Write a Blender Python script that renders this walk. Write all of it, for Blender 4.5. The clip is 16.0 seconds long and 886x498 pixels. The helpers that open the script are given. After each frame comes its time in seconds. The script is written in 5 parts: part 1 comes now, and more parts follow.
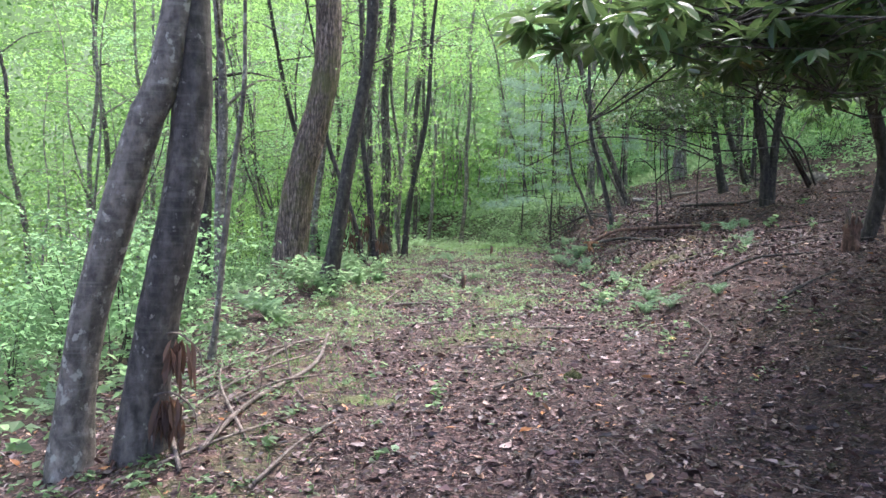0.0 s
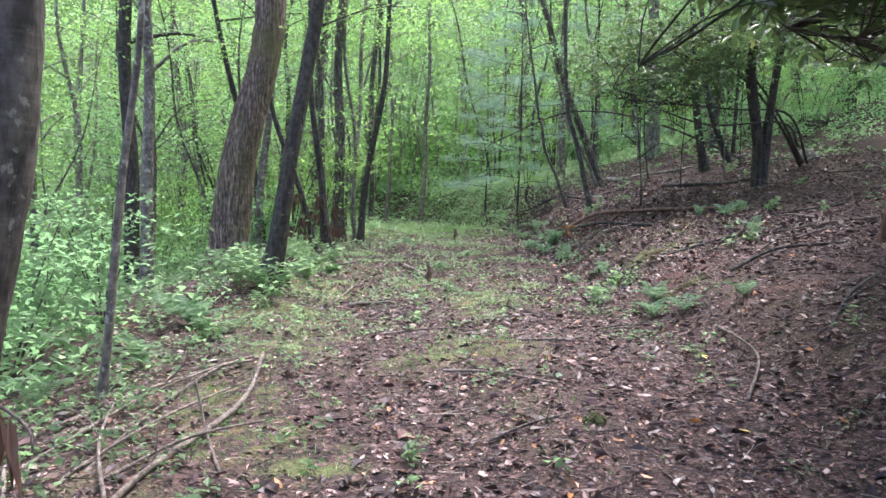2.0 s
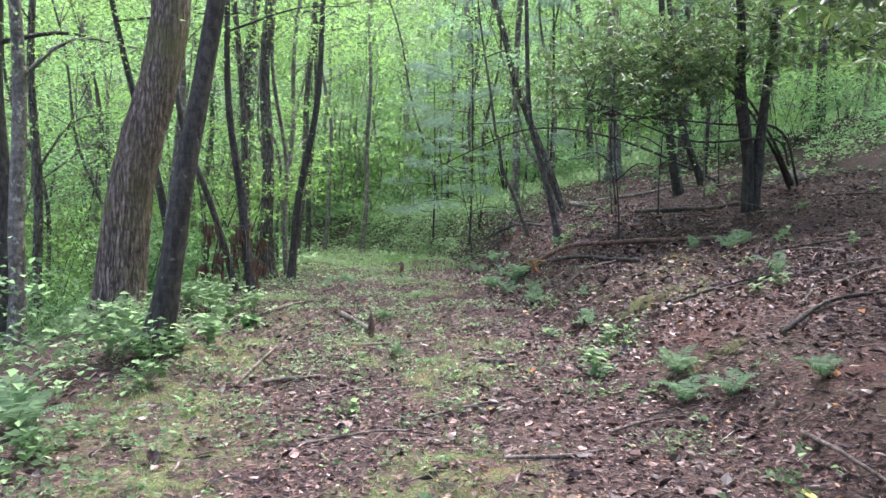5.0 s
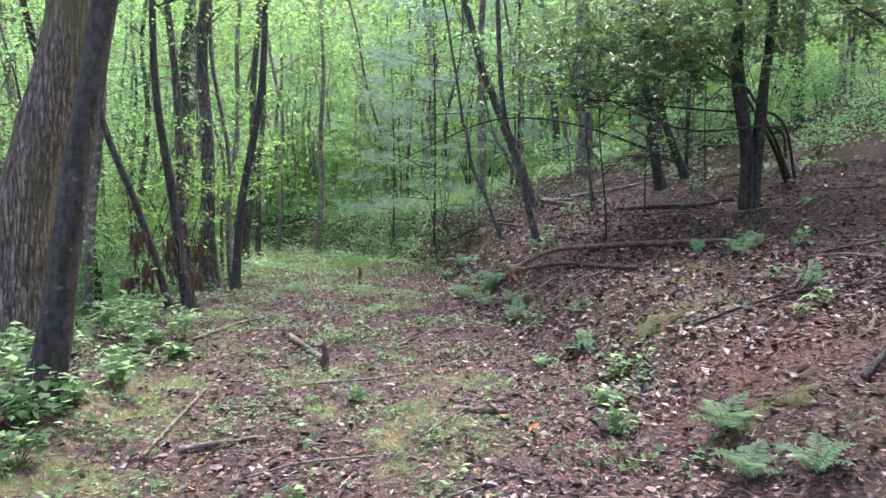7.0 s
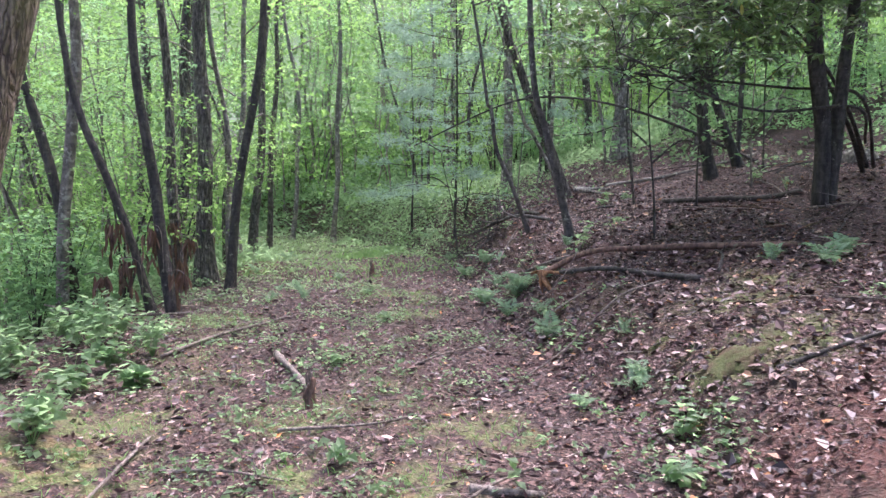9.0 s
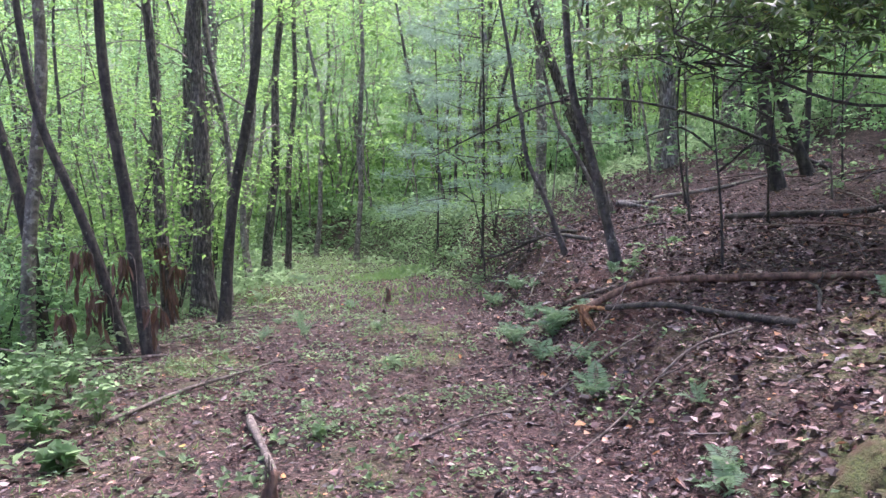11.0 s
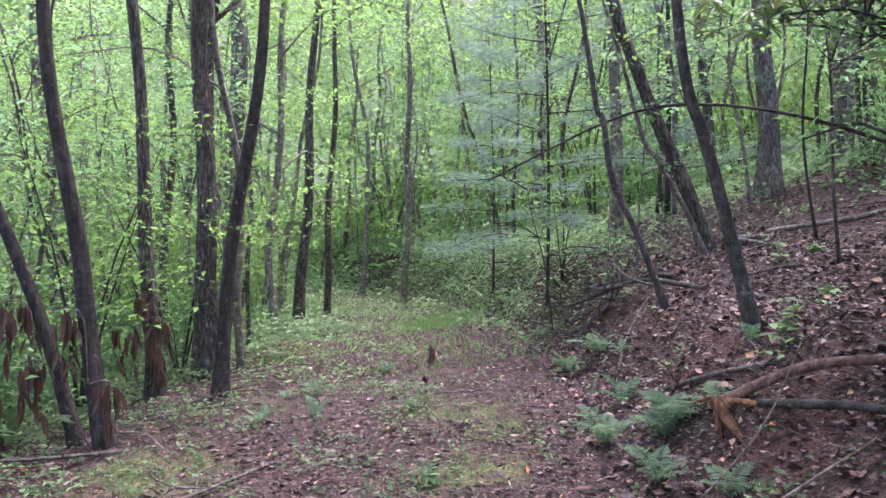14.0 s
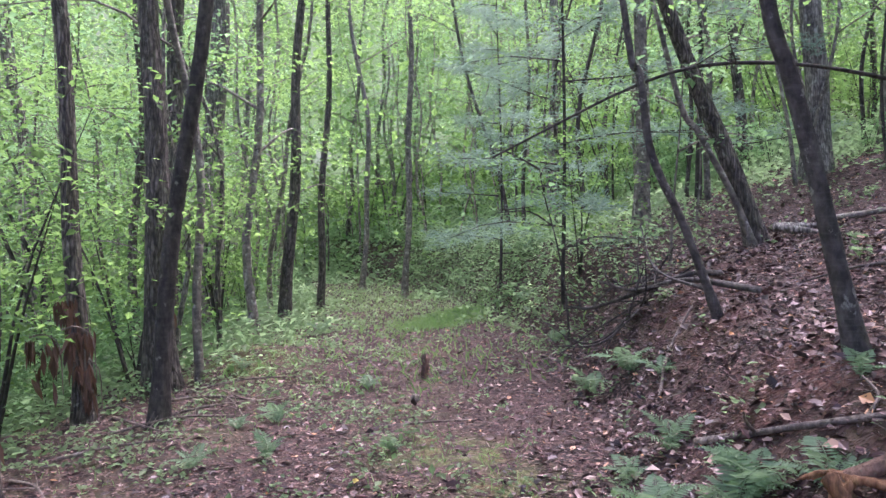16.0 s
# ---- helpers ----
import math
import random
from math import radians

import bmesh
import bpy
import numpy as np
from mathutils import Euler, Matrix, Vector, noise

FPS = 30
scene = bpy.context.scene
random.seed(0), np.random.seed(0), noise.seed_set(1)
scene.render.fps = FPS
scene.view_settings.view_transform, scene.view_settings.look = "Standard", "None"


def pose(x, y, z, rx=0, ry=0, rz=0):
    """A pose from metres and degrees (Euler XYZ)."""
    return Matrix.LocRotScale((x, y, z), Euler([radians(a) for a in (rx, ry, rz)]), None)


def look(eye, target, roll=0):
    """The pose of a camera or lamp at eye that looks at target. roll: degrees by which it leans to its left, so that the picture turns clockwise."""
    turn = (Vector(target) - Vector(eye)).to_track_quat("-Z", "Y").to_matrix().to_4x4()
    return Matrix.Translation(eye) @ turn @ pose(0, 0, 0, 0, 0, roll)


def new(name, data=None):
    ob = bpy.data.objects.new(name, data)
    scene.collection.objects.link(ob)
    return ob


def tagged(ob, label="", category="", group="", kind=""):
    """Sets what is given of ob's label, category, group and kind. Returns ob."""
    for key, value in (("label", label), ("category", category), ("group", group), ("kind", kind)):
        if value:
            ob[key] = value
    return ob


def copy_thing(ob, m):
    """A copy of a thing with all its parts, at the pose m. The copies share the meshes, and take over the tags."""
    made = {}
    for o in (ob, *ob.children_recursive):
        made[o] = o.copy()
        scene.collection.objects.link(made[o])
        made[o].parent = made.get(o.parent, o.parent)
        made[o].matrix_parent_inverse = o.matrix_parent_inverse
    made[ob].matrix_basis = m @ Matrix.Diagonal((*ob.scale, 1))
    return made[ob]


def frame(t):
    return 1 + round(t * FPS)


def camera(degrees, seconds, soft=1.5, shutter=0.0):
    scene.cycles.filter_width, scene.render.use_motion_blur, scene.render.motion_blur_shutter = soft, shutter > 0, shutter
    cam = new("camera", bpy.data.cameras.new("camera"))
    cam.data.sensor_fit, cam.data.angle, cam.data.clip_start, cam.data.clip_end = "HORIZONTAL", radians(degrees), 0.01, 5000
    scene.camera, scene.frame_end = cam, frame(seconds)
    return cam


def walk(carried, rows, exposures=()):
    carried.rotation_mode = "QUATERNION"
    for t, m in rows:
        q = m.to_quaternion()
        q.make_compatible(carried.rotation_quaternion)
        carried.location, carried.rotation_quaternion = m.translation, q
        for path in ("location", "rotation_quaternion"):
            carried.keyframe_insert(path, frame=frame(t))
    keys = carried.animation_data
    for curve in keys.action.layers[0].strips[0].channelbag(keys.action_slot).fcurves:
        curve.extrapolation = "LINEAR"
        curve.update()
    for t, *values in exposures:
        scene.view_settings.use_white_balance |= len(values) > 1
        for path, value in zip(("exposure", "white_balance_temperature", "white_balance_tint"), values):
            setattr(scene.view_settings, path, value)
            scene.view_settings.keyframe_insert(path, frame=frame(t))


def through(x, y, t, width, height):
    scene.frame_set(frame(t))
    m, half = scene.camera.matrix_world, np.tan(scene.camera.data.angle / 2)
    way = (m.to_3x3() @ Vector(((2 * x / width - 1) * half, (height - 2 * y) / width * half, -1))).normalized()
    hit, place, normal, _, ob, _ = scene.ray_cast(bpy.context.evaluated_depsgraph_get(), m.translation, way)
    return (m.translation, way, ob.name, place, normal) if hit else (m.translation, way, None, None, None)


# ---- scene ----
cam = camera(61.7, 16.0)
METRES, EYE, TILT, LEAN, TURN = 11.5, 1.5, 0.0, -5.6, 0.0
ROWS = [
    (0.0, 0.0, 0.0, 0.0, -0.32, -3.85, 4.82),
    (0.5, -0.0059, 0.0329, 0.0009, -0.68, -3.62, 4.84),
    (1.0, -0.0081, 0.0671, 0.0011, -2.19, -4.69, 5.91),
    (1.5, -0.0053, 0.1027, 0.0012, -3.29, -5.82, 5.13),
    (2.0, -0.0076, 0.1323, 0.0013, -3.77, -5.76, 4.72),
    (2.5, -0.0115, 0.1598, 0.0016, -4.94, -5.94, 4.77),
    (3.0, -0.0116, 0.1913, 0.0008, -6.03, -6.14, 4.82),
    (3.5, -0.0126, 0.2188, 0.0023, -7.17, -6.3, 4.87),
    (4.0, -0.0128, 0.2486, 0.0043, -7.72, -6.0, 5.45),
    (4.5, -0.0047, 0.2792, 0.0052, -7.69, -4.38, 5.14),
    (7.0, 0.0136, 0.4293, 0.013, -11.5, -5.26, 5.78),
    (7.5, 0.0198, 0.4577, 0.0125, -11.6, -6.12, 5.07),
    (8.0, 0.0263, 0.4859, 0.0128, -10.48, -6.37, 4.67),
    (10.5, 0.0699, 0.6383, 0.0182, -8.28, -5.56, 6.53),
    (11.0, 0.0763, 0.6674, 0.0157, -6.92, -5.1, 6.15),
    (11.5, 0.0824, 0.6973, 0.0134, -6.14, -5.15, 6.27),
    (12.0, 0.0917, 0.7289, 0.0138, -5.15, -5.03, 7.26),
    (12.5, 0.0929, 0.7585, 0.0125, -4.75, -4.07, 7.46),
    (13.0, 0.0934, 0.789, 0.0123, -4.66, -2.87, 7.09),
    (13.5, 0.0957, 0.8231, 0.0122, -3.16, -2.41, 6.05),
    (14.0, 0.0976, 0.8562, 0.0117, -2.62, -1.88, 6.6),
    (14.5, 0.1038, 0.8871, 0.0107, -1.98, -1.94, 6.89),
    (15.0, 0.108, 0.9177, 0.0109, -0.97, -2.74, 6.24),
    (15.5, 0.111, 0.9498, 0.0108, -1.46, -2.99, 6.58),
    (16.0, 0.1154, 0.9836, 0.0096, -1.86, -2.8, 6.61),
]
EXPOSURE = [(0, 2.24, 5800, 25), (5, 2.2, 5800, 26), (9, 2.32, 5750, 36), (16, 2.26, 5720, 46)]
walk(cam, [(t, pose(0, 0, EYE, TILT, LEAN, TURN) @ pose(METRES * x, METRES * y, METRES * z, 90 + pitch, roll, yaw)) for t, x, y, z, yaw, pitch, roll in ROWS], EXPOSURE)

# ---- light: a bright overcast day above the canopy ----
world = bpy.data.worlds.new("overcast_sky")
scene.world = world
world.use_nodes = True
sky = world.node_tree.nodes.new("ShaderNodeTexSky")
sky.sky_type, sky.sun_disc, sky.sun_elevation, sky.sun_rotation = "NISHITA", False, radians(63), radians(31)
sky.air_density, sky.dust_density, sky.ozone_density = 1.0, 6.0, 0.5
world.node_tree.links.new(sky.outputs[0], world.node_tree.nodes["Background"].inputs[0])
world.node_tree.nodes["Background"].inputs[1].default_value = 0.15
sun = new("sun", bpy.data.lights.new("sun", "SUN"))
sun.data.energy, sun.data.angle, sun.data.color = 1.5, radians(40), (1.0, 0.97, 0.92)
sun.matrix_world = look((12.0, 20.0, 46.0), (0, 0, 0))



# ---- materials ----
def nodes_of(name, rough=0.85):
    m = bpy.data.materials.new(name)
    m.use_nodes = True
    n = m.node_tree.nodes
    n["Principled BSDF"].inputs["Roughness"].default_value = rough
    return m, n, m.node_tree.links, n["Principled BSDF"]


def ramp(n, l, source, stops):
    r = n.new("ShaderNodeValToRGB")
    while len(r.color_ramp.elements) < len(stops):
        r.color_ramp.elements.new(0.5)
    for e, (p, c) in zip(r.color_ramp.elements, stops):
        e.position, e.color = p, (*c, 1)
    l.new(source, r.inputs[0])
    return r.outputs[0]


def noise_of(n, l, scale, detail=4, stretch=(1, 1, 1), where="Object"):
    tc, mp, t = n.new("ShaderNodeTexCoord"), n.new("ShaderNodeMapping"), n.new("ShaderNodeTexNoise")
    mp.inputs["Scale"].default_value = stretch
    t.inputs["Scale"].default_value, t.inputs["Detail"].default_value, t.inputs["Roughness"].default_value = scale, detail, 0.62
    l.new(tc.outputs[where], mp.inputs[0]), l.new(mp.outputs[0], t.inputs["Vector"])
    return t.outputs["Fac"]


def blend(n, l, fac, a, b, how="MIX"):
    m = n.new("ShaderNodeMix")
    m.data_type, m.blend_type = "RGBA", how
    for sock, v in ((m.inputs[0], fac), (m.inputs[6], a), (m.inputs[7], b)):
        if isinstance(v, (int, float)):
            sock.default_value = v
        elif isinstance(v, tuple):
            sock.default_value = (*v, 1)
        else:
            l.new(v, sock)
    return m.outputs[2]


def relief(n, l, p, height, strength, distance):
    b = n.new("ShaderNodeBump")
    b.inputs["Strength"].default_value, b.inputs["Distance"].default_value = strength, distance
    l.new(height, b.inputs["Height"]), l.new(b.outputs[0], p.inputs["Normal"])


def bark(name, dark, light, lichen, ridge=(9, 9, 1.2), strength=0.8, lichen_amount=0.6, moss=None, furrow=0, rings=0.0):
    """Bark: grain along the trunk, blotches, lichen spots; furrow: plates to the metre; rings: level streaks."""
    m, n, l, p = nodes_of(name, 0.85)
    fine = noise_of(n, l, 3.0, 8, ridge)
    c = ramp(n, l, fine, ((0.32, dark), (0.66, light)))
    c = blend(n, l, 0.75, c, ramp(n, l, noise_of(n, l, 2.6, 5, (1, 1, 0.6)), ((0.32, (0.42, 0.42, 0.42)), (0.68, (1.0, 1.0, 1.0)))), "MULTIPLY")
    c = blend(n, l, 0.8, c, ramp(n, l, noise_of(n, l, 20, 7, (1, 1, 0.7)), ((0.38, (0.4, 0.4, 0.4)), (0.6, (1.25, 1.25, 1.25)))), "MULTIPLY")
    if rings:
        c = blend(n, l, ramp(n, l, noise_of(n, l, 3, 6, (1.2, 1.2, 11)), ((0.52, (0, 0, 0)), (0.66, (rings, rings, rings)))), c, lichen)
    spots = ramp(n, l, noise_of(n, l, 13, 6, (1, 1, 0.8)), ((lichen_amount, (0, 0, 0)), (lichen_amount + 0.05, (0.85, 0.85, 0.85))))
    c = blend(n, l, spots, c, lichen)
    height = fine
    if furrow:
        tc, mp, v = n.new("ShaderNodeTexCoord"), n.new("ShaderNodeMapping"), n.new("ShaderNodeTexVoronoi")
        mp.inputs["Scale"].default_value = (1, 1, 0.075)
        v.feature, v.inputs["Scale"].default_value = "DISTANCE_TO_EDGE", furrow
        wob = n.new("ShaderNodeMix")
        wob.data_type, wob.blend_type = "RGBA", "LINEAR_LIGHT"
        wob.inputs[0].default_value = 0.035
        wn = n.new("ShaderNodeTexNoise")
        wn.inputs["Scale"].default_value = 5
        l.new(tc.outputs["Object"], wn.inputs["Vector"]), l.new(tc.outputs["Object"], wob.inputs[6]), l.new(wn.outputs["Color"], wob.inputs[7])
        l.new(wob.outputs[2], mp.inputs[0]), l.new(mp.outputs[0], v.inputs["Vector"])
        plate = ramp(n, l, v.outputs["Distance"], ((0.0, (0.34, 0.34, 0.34)), (0.2, (1, 1, 1))))
        c = blend(n, l, 1.0, c, plate, "MULTIPLY")
        height = blend(n, l, 0.65, fine, plate)
    if moss:
        mp = ramp(n, l, noise_of(n, l, 1.6, 5), ((0.47, (0, 0, 0)), (0.62, (0.7, 0.7, 0.7))))
        c = blend(n, l, mp, c, moss)
    l.new(c, p.inputs["Base Color"])
    relief(n, l, p, height, strength, 0.04)
    return m


def leaf_material(name, stops, gloss=0.5, through=0.45, glow=(0.4, 0.63, 0.26)):
    """Thin leaf: colour differs from leaf to leaf, and part of the light passes through."""
    m, n, l, p = nodes_of(name, gloss)
    g = n.new("ShaderNodeNewGeometry")
    c = ramp(n, l, g.outputs["Random Per Island"], stops)
    c = blend(n, l, 0.35, c, ramp(n, l, noise_of(n, l, 2.2, 3), ((0.3, (0.25, 0.25, 0.25)), (0.7, (1, 1, 1)))), "MULTIPLY")
    l.new(c, p.inputs["Base Color"])
    if through:
        t, mix = n.new("ShaderNodeBsdfTranslucent"), n.new("ShaderNodeMixShader")
        l.new(blend(n, l, 0.75, c, glow), t.inputs[0])
        mix.inputs[0].default_value = through
        l.new(p.outputs[0], mix.inputs[1]), l.new(t.outputs[0], mix.inputs[2]), l.new(mix.outputs[0], n["Material Output"].inputs[0])
    return m


BARK_OAK = bark("oak_bark", (0.21, 0.15, 0.11), (0.48, 0.375, 0.29), (0.33, 0.31, 0.26), (10, 10, 0.9), 1.0, 0.66, (0.13, 0.125, 0.045), 24)
BARK_GREY = bark("grey_bark", (0.12, 0.107, 0.088), (0.3, 0.265, 0.215), (0.4, 0.39, 0.32), (3, 3, 2.2), 0.8, 0.57, None, 0, 0.2)
BARK_DARK = bark("dark_bark", (0.028, 0.024, 0.02), (0.105, 0.092, 0.075), (0.2, 0.195, 0.15), (6, 6, 1.4), 0.9, 0.63, None, 0, 0.1)
BARK_SLATE = bark("slate_bark", (0.05, 0.044, 0.038), (0.16, 0.143, 0.12), (0.3, 0.29, 0.24), (5, 5, 1.6), 0.9, 0.61, None, 0, 0.15)
BARK_BROWN = bark("brown_bark", (0.1, 0.086, 0.07), (0.29, 0.255, 0.21), (0.3, 0.3, 0.23), (7, 7, 1.2), 0.9, 0.61, None, 34)
BARK_PALE = bark("pale_bark", (0.23, 0.205, 0.18), (0.46, 0.42, 0.37), (0.44, 0.44, 0.38), (4, 4, 1.0), 0.6, 0.58, None, 30)
DEAD_WOOD = bark("dead_wood", (0.11, 0.087, 0.068), (0.34, 0.28, 0.225), (0.3, 0.27, 0.22), (9, 9, 1.5), 0.8, 0.62)
RED_WOOD = bark("reddish_log_bark", (0.09, 0.05, 0.034), (0.29, 0.17, 0.115), (0.2, 0.19, 0.11), (9, 9, 1.5), 0.8, 0.62)
BROKEN_WOOD = bark("broken_wood", (0.2, 0.085, 0.035), (0.46, 0.24, 0.11), (0.36, 0.22, 0.12), (14, 14, 1), 0.8, 0.7)
FRESH = leaf_material("fresh_green_leaves", ((0, (0.05, 0.135, 0.035)), (0.5, (0.095, 0.21, 0.055)), (1, (0.17, 0.3, 0.085))), 0.5, 0.74, (0.28, 0.48, 0.13))
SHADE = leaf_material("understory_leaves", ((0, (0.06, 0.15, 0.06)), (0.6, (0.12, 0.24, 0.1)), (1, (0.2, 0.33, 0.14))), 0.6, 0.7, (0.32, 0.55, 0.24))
LEATHERY = leaf_material("rhododendron_leaves", ((0, (0.035, 0.08, 0.028)), (0.85, (0.085, 0.15, 0.05)), (0.955, (0.15, 0.22, 0.06)), (1, (0.38, 0.24, 0.05))), 0.34, 0.3, (0.22, 0.36, 0.11))
NEEDLES = leaf_material("pine_needles", ((0, (0.1, 0.18, 0.13)), (1, (0.21, 0.32, 0.24))), 0.5, 0.5, (0.38, 0.56, 0.42))
HERB = leaf_material("herb_leaves", ((0, (0.05, 0.12, 0.045)), (0.6, (0.1, 0.2, 0.085)), (1, (0.19, 0.31, 0.13))), 0.5, 0.62, (0.42, 0.63, 0.3))
FERN = leaf_material("fern_leaflets", ((0, (0.085, 0.18, 0.085)), (1, (0.19, 0.31, 0.165))), 0.55, 0.35, (0.36, 0.55, 0.3))
GRASS = leaf_material("bright_grass", ((0, (0.07, 0.18, 0.035)), (1, (0.16, 0.32, 0.06))), 0.5, 0.4)
LITTER = leaf_material("dead_leaves", ((0, (0.014, 0.007, 0.006)), (0.3, (0.036, 0.017, 0.014)), (0.6, (0.09, 0.043, 0.036)), (0.82, (0.2, 0.112, 0.092)), (0.95, (0.46, 0.35, 0.295)), (1, (0.5, 0.22, 0.06))), 0.45, 0.0)
HANGING = leaf_material("withered_leaves", ((0, (0.05, 0.031, 0.023)), (1, (0.2, 0.125, 0.088))), 0.7, 0.15, (0.3, 0.14, 0.06))
YELLOW = leaf_material("yellow_leaf", ((0, (0.6, 0.42, 0.08)), (1, (0.72, 0.55, 0.16))), 0.5, 0.0)
TWIGS = leaf_material("fallen_twigs", ((0, (0.06, 0.045, 0.035)), (0.7, (0.18, 0.13, 0.1)), (1, (0.34, 0.29, 0.24))), 0.8, 0.0)


def moss_material():
    m, n, l, p = nodes_of("moss", 0.95)
    f = noise_of(n, l, 90, 6)
    l.new(blend(n, l, ramp(n, l, noise_of(n, l, 7, 4), ((0.42, (0, 0, 0)), (0.66, (1, 1, 1)))), ramp(n, l, f, ((0.3, (0.03, 0.042, 0.012)), (0.7, (0.12, 0.145, 0.038)))), (0.09, 0.055, 0.03)), p.inputs["Base Color"])
    relief(n, l, p, f, 1.0, 0.02)
    return m


MOSS = moss_material()


def ground_material():
    """Dark soil under trodden leaf crumbs, with moss where the attribute says so."""
    m, n, l, p = nodes_of("forest_soil", 0.9)
    tc, cells = n.new("ShaderNodeTexCoord"), n.new("ShaderNodeTexVoronoi")
    warp = n.new("ShaderNodeMix")
    warp.data_type, warp.blend_type = "RGBA", "LINEAR_LIGHT"
    warp.inputs[0].default_value = 0.05
    wn = n.new("ShaderNodeTexNoise")
    wn.inputs["Scale"].default_value = 9
    l.new(tc.outputs["Object"], wn.inputs["Vector"]), l.new(tc.outputs["Object"], warp.inputs[6]), l.new(wn.outputs["Color"], warp.inputs[7])
    cells.inputs["Scale"].default_value = 40
    l.new(warp.outputs[2], cells.inputs["Vector"])
    sep = n.new("ShaderNodeSeparateColor")
    l.new(cells.outputs["Color"], sep.inputs[0])
    crumbs = ramp(n, l, sep.outputs[0], ((0, (0.012, 0.006, 0.005)), (0.45, (0.03, 0.0145, 0.011)), (0.8, (0.065, 0.033, 0.026)), (1, (0.2, 0.125, 0.1))))
    soil = ramp(n, l, noise_of(n, l, 6, 8), ((0.3, (0.022, 0.011, 0.008)), (0.7, (0.085, 0.04, 0.028))))
    c = blend(n, l, ramp(n, l, noise_of(n, l, 1.3, 4), ((0.35, (0.55, 0.55, 0.55)), (0.6, (1, 1, 1)))), soil, crumbs)
    a = n.new("ShaderNodeAttribute")
    a.attribute_name = "moss"
    sub = n.new("ShaderNodeMath")
    sub.operation = "MULTIPLY"
    l.new(a.outputs["Fac"], sub.inputs[0]), l.new(ramp(n, l, noise_of(n, l, 5, 7), ((0.44, (0, 0, 0)), (0.56, (1, 1, 1)))), sub.inputs[1])
    green = ramp(n, l, noise_of(n, l, 60, 5), ((0.3, (0.045, 0.056, 0.016)), (0.7, (0.14, 0.155, 0.05))))
    green = blend(n, l, ramp(n, l, noise_of(n, l, 4, 5), ((0.52, (0, 0, 0)), (0.68, (0.75, 0.75, 0.75)))), green, (0.15, 0.085, 0.035))
    c = blend(n, l, sub.outputs[0], c, green)
    b = n.new("ShaderNodeAttribute")
    b.attribute_name = "bare"
    bare = n.new("ShaderNodeMath")
    bare.operation = "MULTIPLY"
    l.new(b.outputs["Fac"], bare.inputs[0]), l.new(ramp(n, l, noise_of(n, l, 8, 6), ((0.36, (0, 0, 0)), (0.52, (1, 1, 1)))), bare.inputs[1])
    c = blend(n, l, bare.outputs[0], c, ramp(n, l, noise_of(n, l, 34, 7), ((0.3, (0.03, 0.013, 0.009)), (0.7, (0.115, 0.047, 0.03)))))
    l.new(c, p.inputs["Base Color"])
    relief(n, l, p, blend(n, l, 0.5, noise_of(n, l, 26, 8), cells.outputs["Distance"]), 0.9, 0.03)
    return m


SOIL = ground_material()


# ---- terrain ----
def trail_axis(y):
    return np.interp(y, (-12, 0, 6, 10, 15, 20, 25, 30, 36, 50, 90), (0.0, 0.4, 0.5, 0.8, 1.0, 1.3, 0.9, 0.3, -1.2, -6.0, -16.0))


def ground_height(x, y):
    """Trail bench cut into a hillside: bank and hill to +x, fall to a valley at -x."""
    x, y = np.asarray(x, float), np.asarray(y, float)
    d = x - trail_axis(y)
    z = np.interp(y, (-12, 0, 6, 10, 16, 21, 30, 36, 60), (0.0, 0.06, 0.2, 0.16, 0.18, 0.06, -0.35, -0.6, -0.9))
    bank = np.interp(y, (-5, 6, 10, 12, 15, 18, 22, 30), (0.3, 0.36, 0.42, 0.5, 0.7, 0.88, 1.25, 1.3))
    s = np.clip((d - 1.45) / 1.0, 0, 1)
    z = z + 0.04 * np.clip(d, -2.4, 1.5) + bank * s * s * (3 - 2 * s)
    z = z + np.interp(y, (14, 22), (0.21, 0.25)) * np.clip(d - 2.3, 0, 45)
    e = np.clip(-np.interp(y, (0, 5, 9, 12.5, 16, 20, 26), (1.6, 1.95, 2.8, 3.4, 2.4, 2.3, 2.6)) - d, 0, 60)
    z = z - 0.34 * (np.sqrt(np.minimum(e, 16) ** 2 + 0.25) - 0.5) + 0.48 * np.clip(e - 26, 0, 60)
    z = z + 0.12 * np.clip(y - 54, 0, 120) + 0.32 * np.clip(y - 66, 0, 90)
    z = z + 0.2 * np.exp(-(((x + 0.55) / 0.75) ** 2 + ((y - 20.0) / 0.8) ** 2))
    z = z + 0.24 * np.exp(-(((x + 1.65) / 0.55) ** 2 + ((y - 10.5) / 1.0) ** 2))
    # lumps and hollows
    z = z + 0.035 * np.sin(1.7 * x + 0.9 * y) * np.sin(1.1 * y - 0.6 * x + 1.3) + 0.02 * np.sin(4.1 * x - 2.3 * y) * np.sin(3.3 * y + 1.1 * x)
    return z


# ---- mesh tools ----
def mesh_of(name, verts, faces, material, smooth=False):
    me = bpy.data.meshes.new(name)
    verts, faces = np.asarray(verts, np.float32), np.asarray(faces, np.int32)
    k = faces.shape[1]
    me.vertices.add(len(verts)), me.loops.add(faces.size), me.polygons.add(len(faces))
    me.vertices.foreach_set("co", verts.ravel())
    me.loops.foreach_set("vertex_index", faces.ravel())
    me.polygons.foreach_set("loop_start", np.arange(0, faces.size, k, dtype=np.int32))
    me.polygons.foreach_set("use_smooth", np.full(len(faces), smooth))
    me.update(calc_edges=True)
    me.materials.append(material)
    return me


